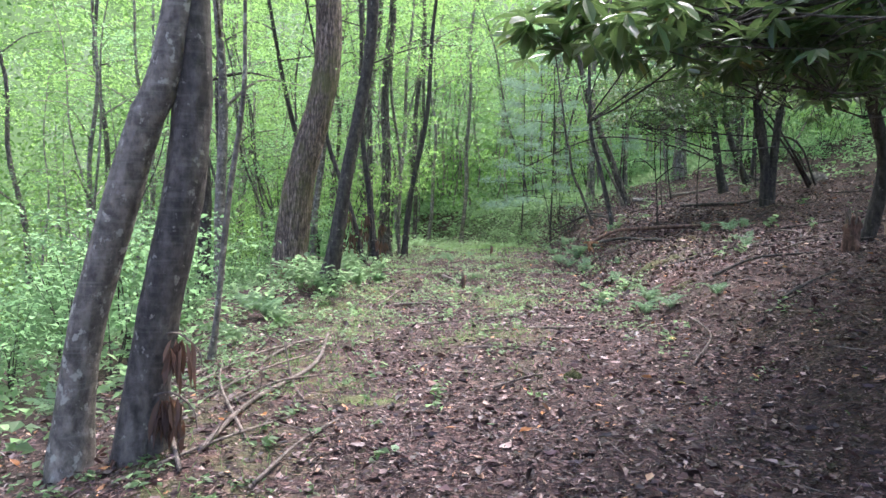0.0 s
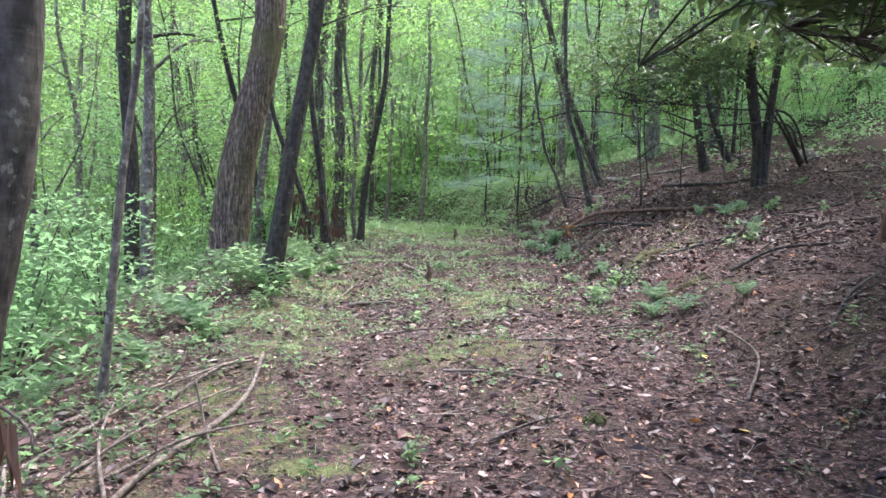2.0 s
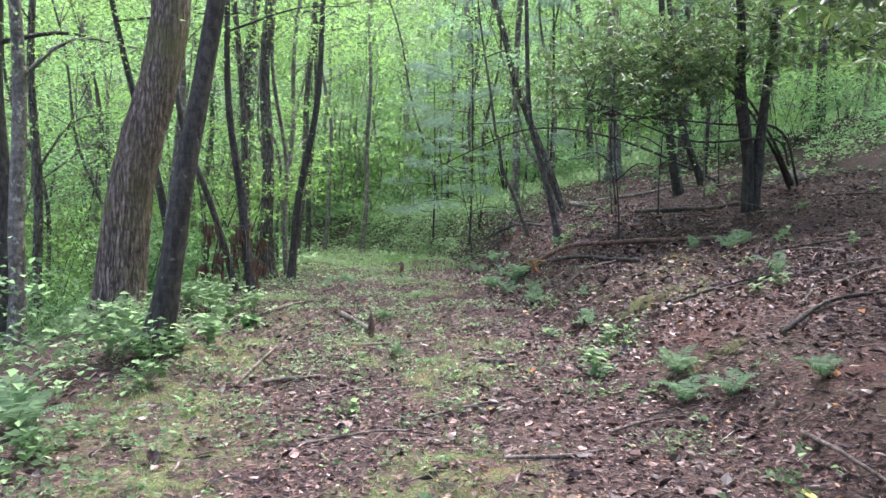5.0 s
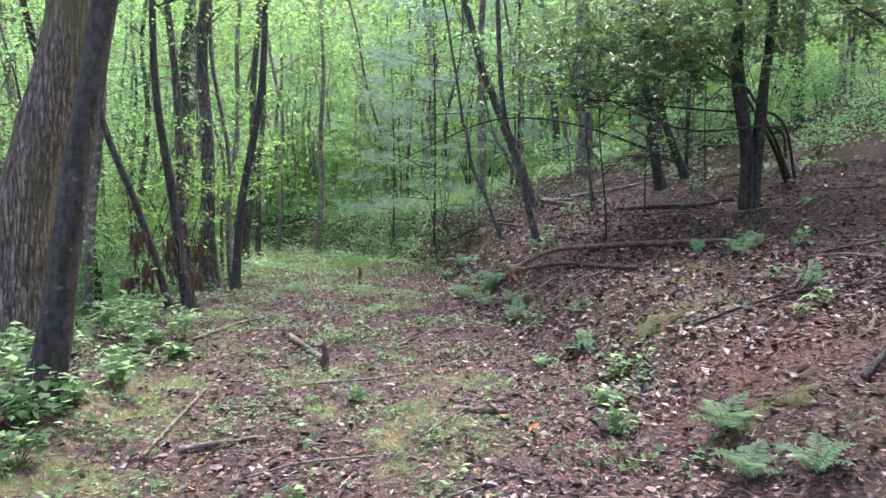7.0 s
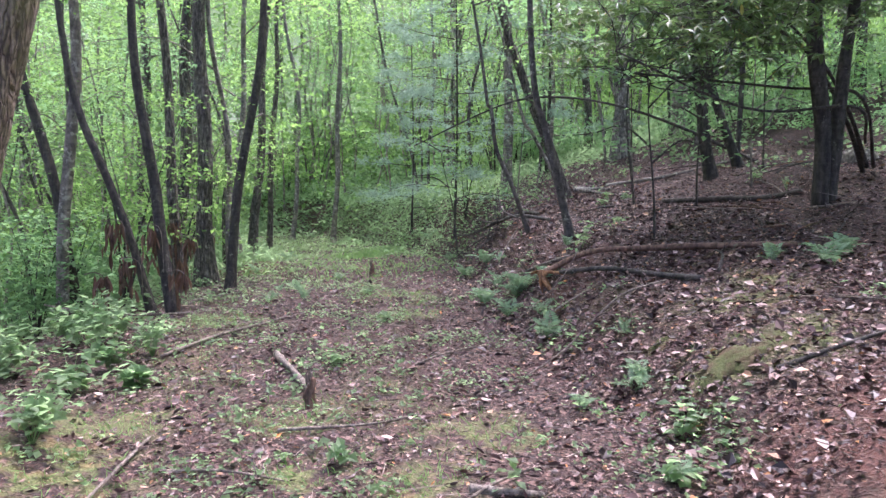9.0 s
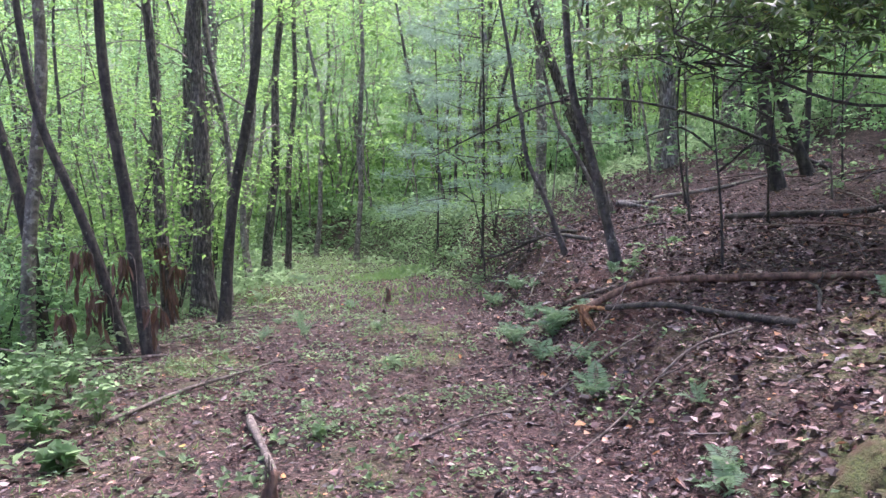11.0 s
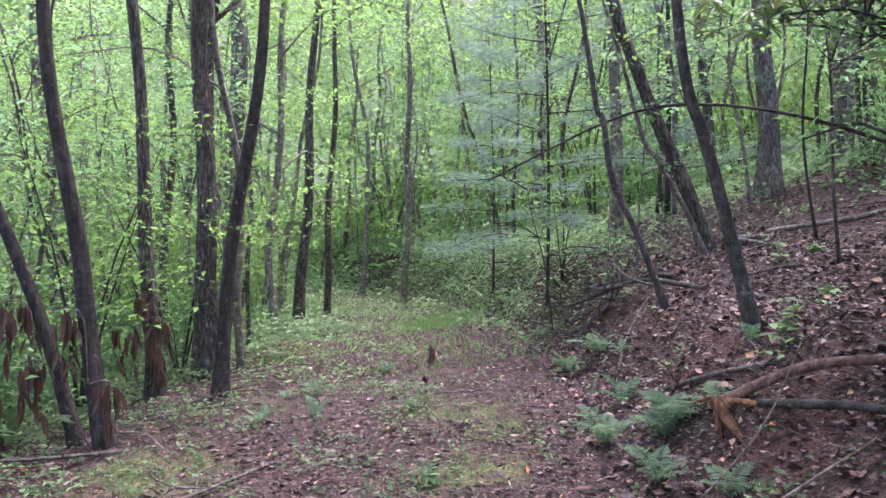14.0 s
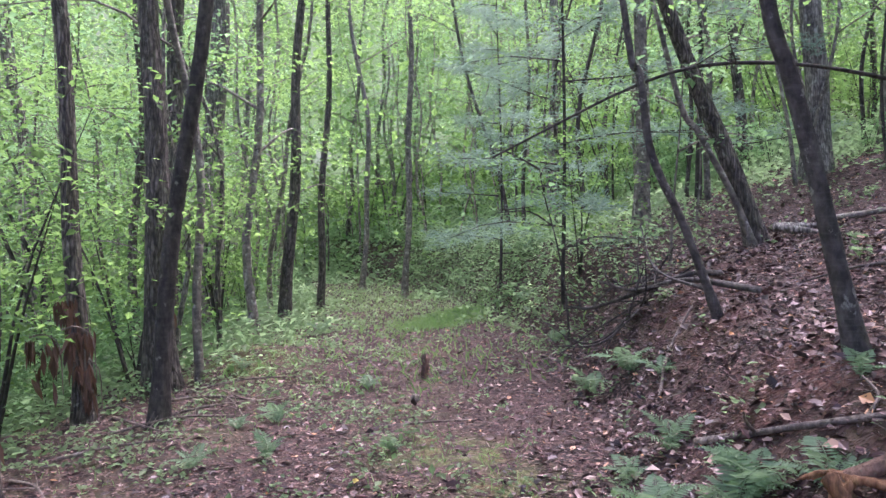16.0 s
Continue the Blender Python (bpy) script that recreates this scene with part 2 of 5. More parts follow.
def part(name, mesh, parent, label=""):
    ob = new(name, mesh)
    ob.parent = parent
    return tagged(ob, label)


def thing(name, x, y, label, category, group="", z=None, turn=0.0):
    ob = new(name)
    ob.empty_display_size = 0.2
    ob.matrix_basis = pose(x, y, float(ground_height(x, y)) if z is None else z, 0, 0, turn)
    return tagged(ob, label, category, group)


def turns(yaw, tip, roll):
    """Rotation matrices from arrays of radians: roll about the leaf's length, tip up, then yaw."""
    cz, sz, cx, sx, cy, sy = np.cos(yaw), np.sin(yaw), np.cos(tip), np.sin(tip), np.cos(roll), np.sin(roll)
    o, i = np.zeros_like(yaw), np.ones_like(yaw)
    rz = np.stack([np.stack([cz, -sz, o], -1), np.stack([sz, cz, o], -1), np.stack([o, o, i], -1)], -2)
    rx = np.stack([np.stack([i, o, o], -1), np.stack([o, cx, -sx], -1), np.stack([o, sx, cx], -1)], -2)
    ry = np.stack([np.stack([cy, o, sy], -1), np.stack([o, i, o], -1), np.stack([-sy, o, cy], -1)], -2)
    return rz @ rx @ ry


def scattered(template, places, rot, size):
    """Copies of a template (verts, faces) turned, scaled and moved: one array of verts and one of faces."""
    tv, tf = template
    size = np.asarray(size, float)
    if size.ndim == 1:
        size = size[:, None]
    v = np.einsum("nij,nkj->nki", rot, tv[None] * size[:, None, :]) + places[:, None, :]
    f = tf[None] + (np.arange(len(places)) * len(tv))[:, None, None]
    return v.reshape(-1, 3), f.reshape(-1, tf.shape[1])


LEAF = (np.array([(0, 0, 0), (-0.36, 0.46, 0.1), (0, 1, -0.06), (0.36, 0.46, 0.1)]), np.array([(0, 2, 1), (0, 3, 2)]))
LONG_LEAF = (np.array([(0, 0, 0), (-0.14, 0.35, 0.03), (-0.13, 0.7, 0.0), (0, 1, -0.1), (0.13, 0.7, 0.0), (0.14, 0.35, 0.03), (0, 0.5, -0.03)]),
             np.array([(0, 6, 1), (1, 6, 2), (2, 6, 3), (3, 6, 4), (4, 6, 5), (5, 6, 0)]))
CURLED = (np.array([(0, 0, 0), (-0.26, 0.22, 0.16), (-0.34, 0.6, 0.2), (0, 1, 0.12), (0.34, 0.62, 0.14), (0.27, 0.25, 0.2), (0, 0.5, 0.0)]),
          np.array([(0, 6, 1), (1, 6, 2), (2, 6, 3), (3, 6, 4), (4, 6, 5), (5, 6, 0)]))
FOLDED = (np.array([(0, 0, 0), (-0.3, 0.48, 0.13), (0.04, 1, 0.05), (0.31, 0.55, 0.1), (0, 0.5, 0.0)]), np.array([(0, 4, 1), (1, 4, 2), (2, 4, 3), (3, 4, 0)]))
BLADE = (np.array([(-0.02, 0, 0), (0.02, 0, 0), (0.0, 1, -0.12), (0.012, 0.6, 0.02)]), np.array([(0, 1, 3), (0, 3, 2)]))
TWIG = (np.array([(-0.5, 0, -0.4), (0.5, 0, -0.4), (0, 0, 0.5), (-0.3, 0.5, 0.2), (0.7, 0.5, 0.2), (0.2, 0.5, 1.1), (0, 1, 0)]),
        np.array([(0, 1, 4), (0, 4, 3), (1, 2, 5), (1, 5, 4), (2, 0, 3), (2, 3, 5), (3, 4, 6), (4, 5, 6), (5, 3, 6)]))


def smooth_line(pts, n):
    """n points along a Catmull-Rom curve through pts."""
    p = np.asarray(pts, float)
    p = np.vstack([2 * p[0] - p[1], p, 2 * p[-1] - p[-2]])
    u = np.linspace(0, len(p) - 3 - 1e-6, n)
    i = u.astype(int)
    f = (u - i)[:, None]
    a, b, c, d = p[i], p[i + 1], p[i + 2], p[i + 3]
    return 0.5 * (2 * b + (c - a) * f + (2 * a - 5 * b + 4 * c - d) * f ** 2 + (3 * b - a - 3 * c + d) * f ** 3)


def tube(line, radii, sides=8, rough=0.06, ridges=0, seed=0):
    """Verts and quads of a round limb with an uneven skin."""
    r = np.random.default_rng(seed)
    line, radii = np.asarray(line, float), np.asarray(radii, float)
    way = np.gradient(line, axis=0)
    way /= np.linalg.norm(way, axis=1)[:, None] + 1e-9
    ref = np.where(np.abs(way[:, 2:3]) > 0.75, np.array([[1.0, 0, 0]]), np.array([[0, 0, 1.0]]))
    if np.mean(np.abs(way[:, 2])) > 0.5:
        ref = np.tile(np.array([[1.0, 0.2, 0]]), (len(line), 1))
    else:
        ref = np.tile(np.array([[0, 0.1, 1.0]]), (len(line), 1))
    u = np.cross(way, ref)
    u /= np.linalg.norm(u, axis=1)[:, None] + 1e-9
    w = np.cross(way, u)
    a = np.linspace(0, 2 * np.pi, sides, endpoint=False)
    wob = 1 + rough * (np.sin(2 * a[None] + np.linspace(0, 9, len(line))[:, None] + r.uniform(0, 6)) + 0.7 * np.sin(3 * a[None] - np.linspace(0, 5, len(line))[:, None]) + r.normal(0, 0.5, (len(line), sides)))
    if ridges:
        wob = wob + 0.035 * np.sign(np.sin(ridges * a[None] + np.sin(np.linspace(0, 30, len(line)))[:, None]))
    rr = radii[:, None] * wob
    v = line[:, None] + rr[..., None] * (np.cos(a)[None, :, None] * u[:, None] + np.sin(a)[None, :, None] * w[:, None])
    v = v.reshape(-1, 3)
    q = []
    for i in range(len(line) - 1):
        for j in range(sides):
            k = (j + 1) % sides
            q.append((i * sides + j, i * sides + k, (i + 1) * sides + k, (i + 1) * sides + j))
    n = len(v)
    v = np.vstack([v, line[-1] + way[-1] * radii[-1] * 0.6, line[0] - way[0] * radii[0] * 0.4])
    for j in range(sides):
        k = (j + 1) % sides
        q.append(((len(line) - 1) * sides + j, (len(line) - 1) * sides + k, n, n))
        q.append((k, j, n + 1, n + 1))
    return v, np.array(q)


def limb_mesh(name, pts, r0, r1, material, sides=8, n=14, rough=0.06, seed=0, power=1.0):
    line = smooth_line(pts, n)
    u = np.linspace(0, 1, n) ** power
    v, q = tube(line, r0 + (r1 - r0) * u, sides, rough, 0, seed)
    return clean_mesh(name, v, q, material)


def clean_mesh(name, v, q, material):
    """A mesh in which quads that end in one point become triangles."""
    me = bpy.data.meshes.new(name)
    me.from_pydata([tuple(p) for p in v], [], [tuple(f[:3]) if f[2] == f[3] else tuple(f) for f in q.tolist()])
    me.polygons.foreach_set("use_smooth", np.full(len(me.polygons), True))
    me.materials.append(material)
    return me


# ---- the ground: one sheet, fine along the trail ----
def steps(parts):
    return np.unique(np.concatenate([np.arange(a, b, s) for a, b, s in parts]).round(4))


MOSS_SPOTS = ((0.3, 7.0, 0.3), (0.7, 7.1, 0.32), (0.05, 6.75, 0.25), (0.93, 9.2, 0.4), (1.5, 10.6, 0.35), (-0.96, 7.5, 0.45), (-1.15, 6.13, 0.35), (-0.85, 5.4, 0.3), (-1.4, 8.9, 0.6), (0.38, 10.2, 0.25), (1.05, 9.9, 0.22), (0.76, 9.65, 0.25), (0.28, 11.3, 0.35),
              (-0.9, 11.3, 0.4), (-0.95, 10.4, 0.4), (3.05, 10.6, 0.3), (3.75, 11.45, 0.45), (3.6, 10.45, 0.4), (3.35, 10.45, 0.3), (4.1, 11.9, 0.35), (1.6, 15.95, 0.35), (1.55, 14.5, 0.35), (-0.7, 15.0, 0.4), (-0.7, 19.6, 0.5), (1.8, 15.35, 0.3), (-0.47, 5.0, 0.25), (-0.9, 5.3, 0.25), (0.6, 7.3, 0.3))
BARE_SPOTS = ((2.9, 9.2, 0.55), (2.67, 9.35, 0.35), (3.3, 9.3, 0.6), (3.27, 15.1, 0.5), (3.05, 13.55, 0.4), (4.05, 17.8, 0.35), (3.35, 16.4, 0.3), (3.45, 14.1, 0.4), (3.4, 17.1, 0.25), (4.15, 9.3, 0.5), (3.05, 7.4, 0.35), (1.4, 20.2, 0.4))


def spots_at(x, y, spots):
    """1 in the middle of each spot, fading over its radius."""
    out = np.zeros(np.shape(x))
    for a, b, r in spots:
        out = np.maximum(out, np.exp(-(((x - a) ** 2 + (y - b) ** 2) / (r * r)) ** 1.5))
    return out


def moss_at(x, y):
    """How mossy the ground is: two strips along the trail and some cushions on the bank."""
    d = x - trail_axis(y)
    lane = np.exp(-((d + 1.7) / 0.6) ** 2) + 0.75 * np.exp(-((d - 0.15) / 0.4) ** 2) * np.clip((y - 4.5) / 2, 0, 1) + 0.5 * np.exp(-((d - 2.2) / 0.35) ** 2)
    lane = lane + 0.5 * np.clip((y - 23) / 5, 0, 1) + 0.7 * np.clip((y - 40) / 8, 0, 1) + 0.6 * (d < -4)
    lane = 0.5 * lane * (0.75 + 0.5 * np.sin(1.9 * y + 2 * x) * np.sin(0.83 * y + 1))
    return np.clip(lane + spots_at(x, y, MOSS_SPOTS), 0, 1)


def build_ground():
    xs = steps(((-160, -40, 8), (-40, -12, 1.5), (-12, -3.6, 0.3), (-3.6, 6.4, 0.1), (6.4, 14, 0.3), (14, 40, 1.5), (40, 161, 8)))
    ys = steps(((-60, -10, 5), (-10, 1.5, 0.4), (1.5, 20, 0.1), (20, 34, 0.3), (34, 70, 1.5), (70, 181, 8)))
    gx, gy = np.meshgrid(xs, ys)
    gz = ground_height(gx, gy)
    near = np.clip(1 - (np.abs(gy - 10) - 9) / 6, 0, 1)
    r = np.random.default_rng(3)
    gz = gz + near * r.normal(0, 0.008, gz.shape)
    nx, ny = len(xs), len(ys)
    i = np.arange(ny - 1)[:, None] * nx + np.arange(nx - 1)[None]
    f = np.stack([i, i + 1, i + nx + 1, i + nx], -1).reshape(-1, 4)
    me = mesh_of("ground", np.stack([gx, gy, gz], -1).reshape(-1, 3), f, SOIL, True)
    at = me.attributes.new("moss", "FLOAT", "POINT")
    at.data.foreach_set("value", moss_at(gx, gy).ravel().astype(np.float32))
    at = me.attributes.new("bare", "FLOAT", "POINT")
    at.data.foreach_set("value", spots_at(gx, gy, BARE_SPOTS).ravel().astype(np.float32))
    tagged(new("ground", me), "forest floor of brown soil with moss on a hillside trail", "ground", kind="structure")


build_ground()


# ---- trees ----
def trunk_line(x, y, pts, height, wander, r):
    """Centre line in the tree's own space: base, the given (dx, z) points, then on up to the top."""
    g = float(ground_height(x, y))
    line = [(0, 0, -0.25)] + [(dx, 0, z - g) for dx, z in pts]
    (x1, _, z1), (x0, _, z0) = line[-1], line[-2]
    lean = (x1 - x0) / max(z1 - z0, 0.1) * 0.55
    z, dx, dy = z1, x1, 0.0
    while z < height - 0.5:
        dz = min(3.0, height - z)
        z += dz
        dx += lean * dz + r.normal(0, wander * dz)
        dy += r.normal(0, wander * dz)
        line.append((dx, dy, z))
        lean *= 0.8
    return line


def leaf_cloud(r, centres, spread, count, size, flat=0.24):
    """Leaves in level sprays round the centres."""
    k = r.integers(0, len(centres), count)
    off = r.normal(0, 1, (count, 3)) * np.array([spread, spread, spread * 0.18])
    p = np.asarray(centres)[k] + off
    rot = turns(r.uniform(0, 2 * np.pi, count), r.normal(-0.25, flat, count), r.normal(0, flat, count))
    return p, rot, r.uniform(0.65, 1.25, count) * size


def make_tree(x, y, radius, pts, height, bark_material, label, leaves=FRESH, crown_from=0.45, limbs=7, reach=2.2, count=800, leaf=0.072,
              wander=0.03, flare=1.5, sides=12, seed=1, ridges=0, name="tree", group="trees along the trail"):
    r = np.random.default_rng(seed)
    t = thing(name, x, y, label, "tree", group)
    line = trunk_line(x, y, pts, height, wander, r)
    n = 38 if sides > 10 else 24
    lp = smooth_line(line, n)
    sway = np.clip(lp[:, 2], 0, 1.5) * (0.03 if sides > 8 else 0.055)
    lp[:, 0] += sway * np.sin(1.5 * lp[:, 2] + seed)
    lp[:, 1] += sway * np.sin(1.1 * lp[:, 2] + 2 * seed)
    h = np.clip(lp[:, 2] / height, 0, 1)
    rad = radius * (1 - 0.85 * h ** 1.1) * (1 + (flare - 1) * np.exp(-np.clip(lp[:, 2], 0, 9) / (2.2 * radius + 0.05)))
    v, q = tube(lp, rad, sides, 0.045, ridges, seed)
    trunk = part("trunk", clean_mesh("trunk", v, q, bark_material), t)
    centres = []
    for i in range(limbs):
        u = crown_from + (0.97 - crown_from) * (i + r.uniform(0, 0.8)) / limbs
        k = int(np.argmin(np.abs(lp[:, 2] - u * height)))
        b = lp[k]
        a = i * 2.4 + r.uniform(-0.6, 0.6)
        ln = reach * r.uniform(0.6, 1.15) * (1.15 - 0.5 * u)
        end = b + ln * np.array([math.cos(a), math.sin(a), r.uniform(0.05, 0.5)])
        mid = (b + end) / 2 + np.array([0, 0, 0.14 * ln]) + r.normal(0, 0.06 * ln, 3)
        part("limb", limb_mesh("limb", [b, mid, end], max(rad[k] * 0.45, 0.012), 0.006, bark_material, 4, 7, 0.06, seed + i), trunk)
        for w in np.linspace(0.35, 1.05, 6):
            centres.append(b + (end - b) * w + r.normal(0, 0.16 * reach, 3) * np.array([1, 1, 0.5]))
    if count and centres:
        v, f = scattered(LEAF, *leaf_cloud(r, centres, 0.2 * reach, 2 * count, leaf))
        part("crown", mesh_of("crown", v, f, leaves), t, "loose crown of fresh green leaves")
    return t


make_tree(-2.08, 4.05, 0.1, ((0.14, 0.63), (0.26, 1.14), (0.44, 1.84), (0.64, 2.47)), 11, BARK_GREY, "leaning grey smooth-barked tree beside its darker twin", seed=11, sides=18, count=2600)
make_tree(-1.67, 4.05, 0.115, ((0.12, 0.81), (0.21, 1.37), (0.28, 1.92), (0.32, 2.47)), 12, BARK_SLATE, "dark grey tree trunk with withered leaves caught on it", seed=12, sides=18, count=2600)
make_tree(-2.75, 13.2, 0.275, ((0.2, 1.2), (0.43, 2.2), (0.64, 3.1), (0.73, 3.9), (0.76, 4.9)), 17, BARK_OAK, "large oak with furrowed brown bark and mossy foot", crown_from=0.5, limbs=8, reach=3.6, seed=14, sides=40, ridges=13, flare=1.22, count=3000)
make_tree(-1.6, 10.3, 0.1, ((0.15, 0.75), (0.36, 1.8), (0.5, 2.7), (0.63, 4.2)), 13, BARK_DARK, "dark leaning tree in front of the oak", seed=15, sides=16, crown_from=0.55, reach=2.6, count=3200)
make_tree(-0.83, 17.23, 0.068, ((0.26, 2.07), (0.59, 4.15)), 12, BARK_DARK, "slim dark tree that leans over the trail", seed=16)
make_tree(-1.38, 19.0, 0.13, ((-0.0, 2.54), (0.04, 4.57)), 15, BARK_BROWN, "straight brown tree with a hollow foot and a vine", seed=17, flare=2.0, sides=16, count=3000, reach=2.6)
make_tree(-2.85, 25.7, 0.22, ((0.26, 2.69), (0.45, 5.89)), 18, BARK_PALE, "pale grey thick tree down the slope", seed=18, sides=16, reach=3.2, count=2400)
make_tree(-1.26, 15.73, 0.072, ((-0.19, 0.98), (-0.27, 2.01), (-0.35, 3.2)), 9, BARK_DARK, "thin dark sapling at the edge of the slope", seed=19)
make_tree(-1.52, 15.85, 0.055, ((-0.47, 1.65), (-0.88, 3.04)), 8, BARK_DARK, "thin dark sapling leaning out over the slope", seed=20)
make_tree(-1.59, 17.7, 0.08, ((-0.02, 2.09), (-0.17, 4.23)), 12, BARK_BROWN, "brown tree with withered leaves round its foot", seed=21)
make_tree(-2.8, 16.3, 0.08, ((0.18, 2.05), (0.34, 3.88)), 11, BARK_GREY, "grey mossy tree down the slope", seed=22)
make_tree(-1.13, 24.4, 0.105, ((0.27, 2.58), (0.47, 5.5)), 14, BARK_BROWN, "brown tree with a forked foot beside the far trail", seed=23)
make_tree(0.9, 29.6, 0.085, ((0.22, 3.56), (0.28, 6.98)), 15, BARK_GREY, "straight grey pole tree on the far trail", seed=24)
make_tree(-0.5, 34, 0.095, ((0.31, 4.02), (-0.20, 8.25)), 15, BARK_GREY, "bowed grey pole tree on the far trail", seed=25)
make_tree(-0.97, 28, 0.085, ((0.22, 3.43), (0.40, 6.53)), 14, BARK_BROWN, "slim brown tree beside the far trail", seed=26)
make_tree(3.6, 15.0, 0.048, ((-0.23, 1.62), (-0.4, 2.36), (-0.54, 3.06)), 8, BARK_SLATE, "slim dark tree leaning from the bank", seed=27, leaves=SHADE, crown_from=0.6)
make_tree(4.8, 18.7, 0.088, ((-0.37, 2.33), (-0.66, 3.05), (-1.04, 3.9), (-1.2, 4.28)), 11, BARK_BROWN, "leaning grey tree with bared pale roots", seed=28, sides=16, flare=1.5)
make_tree(4.7, 18.55, 0.036, ((-0.28, 1.9), (-0.6, 2.5), (-0.88, 3.0)), 4.5, BARK_GREY, "thin second stem leaning beside the grey tree", seed=29, limbs=3, count=300)
make_tree(3.5, 16.5, 0.032, ((-0.3, 1.6), (-0.57, 2.15), (-0.68, 2.69), (-0.78, 3.08)), 6, BARK_SLATE, "thin crooked sapling on the bank", seed=30, leaves=SHADE, limbs=4, count=500, reach=1.4)
make_tree(4.36, 21.4, 0.1, ((0.0, 3.2), (0.04, 4.82)), 13, BARK_GREY, "upright grey tree behind the bank", seed=31)
make_tree(7.06, 21.9, 0.17, ((0.0, 3.6), (-0.08, 4.8)), 16, BARK_PALE, "thick old tree on the upper slope", seed=32, sides=16, reach=3, count=3000)
make_tree(-4.18, 13.9, 0.105, ((0.16, 1.87), (0.09, 3.94)), 12, BARK_GREY, "grey crooked tree below the trail", seed=33, crown_from=0.25, limbs=9)
make_tree(-1.94, 6.17, 0.03, ((0.15, 0.88), (0.32, 2.19), (0.30, 3.1)), 5, BARK_GREY, "thin wavy grey sapling at the trail's edge", seed=34, limbs=4, count=260, reach=1.2, crown_from=0.7)
make_tree(-5.04, 17, 0.085, ((0.04, 2.16), (0.04, 5.89)), 12, BARK_BROWN, "slim brown tree below the trail", seed=35, crown_from=0.25, limbs=9)
make_tree(-4.72, 15, 0.14, ((-0.03, 3.18), (-0.03, 5.36)), 14, BARK_DARK, "dark straight tree below the trail", seed=36, crown_from=0.3, limbs=9)
make_tree(-2.6, 16.6, 0.075, ((-0.5, 2.6), (-1.19, 5.64)), 10, BARK_DARK, "dark tree leaning down the slope", seed=37)


# ---- the woods beyond: repeats of a few slim trees ----
def woods():
    r = np.random.default_rng(41)
    kinds = []
    for i in range(7):
        h = (13, 15, 11, 16, 12, 9, 14)[i]
        rad = (0.07, 0.11, 0.055, 0.15, 0.085, 0.045, 0.1)[i]
        # grey species, with paler barks chosen in place of haze on far trunks
        b = (BARK_GREY, BARK_BROWN, BARK_SLATE, BARK_PALE, BARK_GREY, BARK_PALE, BARK_BROWN)[i]
        x, y = -16 - 2 * i, 50 + 3 * i
        g = float(ground_height(x, y))
        kinds.append(make_tree(x, y, rad, ((r.normal(0, 0.12), g + 2.5), (r.normal(0, 0.3), g + 5.5)), h, b, "slim forest tree with a thin high crown", crown_from=(0.16, 0.3, 0.2, 0.34, 0.14, 0.12, 0.25)[i],
                               limbs=10, reach=(2.3, 2.8, 2.0, 3.2, 2.4, 1.8, 2.6)[i], count=1250, leaf=0.095, sides=8, seed=60 + i, name="forest_tree", group="trees of the woods", leaves=(FRESH, FRESH, SHADE, FRESH, FRESH, FRESH, SHADE)[i]))
    placed = []
    tries = 0
    while len(placed) < 115 and tries < 6000:
        tries += 1
        y = 19 + 50 * r.random() ** 1.2
        x = r.uniform(-0.85 * y, 0.85 * y) + 0.5
        d = x - trail_axis(y)
        if -2.0 < d < 2.4 and y < 40 or min(((x - a) ** 2 + (y - b) ** 2 for a, b in placed), default=9) < 1.3:
            continue
        if x > 2 and y < 24 and x < 9 or 26 < y < 50 and abs(d) < 6.5 and r.random() < 0.5:
            continue
        placed.append((x, y))
    for k, (x, y) in enumerate(placed):
        s = r.uniform(0.8, 1.2)
        o = copy_thing(kinds[k % 7], pose(x, y, float(ground_height(x, y)), r.normal(0, 2.5), r.normal(0, 2.5), r.uniform(0, 360)))
        o.scale = (s, s, s)
    poles = []
    for i in range(4):
        x, y = -20 - 2 * i, 44 + 3 * i
        g = float(ground_height(x, y))
        poles.append(make_tree(x, y, (0.03, 0.045, 0.038, 0.05)[i], ((r.normal(0, 0.3), g + 2.2), (r.normal(0, 0.5), g + 4.5)), (7, 10, 8, 11)[i], (BARK_GREY, BARK_SLATE, BARK_BROWN, BARK_GREY)[i], "thin pole of a young forest tree", crown_from=0.3,
                               limbs=6, reach=1.7, count=300, leaf=0.09, sides=6, seed=80 + i, name="young_tree", group="young trees of the woods", wander=0.06, flare=1.2, leaves=(SHADE, FRESH, SHADE, SHADE)[i]))
    k = 0
    while k < 210:
        y = 18 + 30 * r.random()
        d = r.uniform(-12, 13)
        if -2.1 < d < 2.5 and y < 40 or d > 0 and y < 20:
            continue
        x = trail_axis(y) + d
        copy_thing(poles[k % 4], pose(x, y, float(ground_height(x, y)), r.normal(0, 5), r.normal(0, 5), r.uniform(0, 360)))
        k += 1
    # broad crowns up the bank, beside the walker: unseen, added to cast shade
    shady = make_tree(6.2, 3.0, 0.14, ((0.05, 3.0), (0.1, 5.5)), 11, BARK_BROWN, "unseen broad-crowned tree added to shade the bank", crown_from=0.35, limbs=14, reach=4.0, count=2300, leaf=0.24, seed=88, name="forest_tree", group="trees of the woods")
    for x, y in ((7.4, 6.2), (5.6, 0.2), (9.3, 9.0), (6.0, -3.5), (11.0, 15.8)):
        copy_thing(shady, pose(x, y, float(ground_height(x, y)), 0, 0, 50 * x))
    # trees beside and behind the walker, out on the slopes
    for k in range(14):
        y = r.uniform(-14, 12)
        x = r.choice([-1, 1]) * r.uniform(8.5, 18) + 0.5
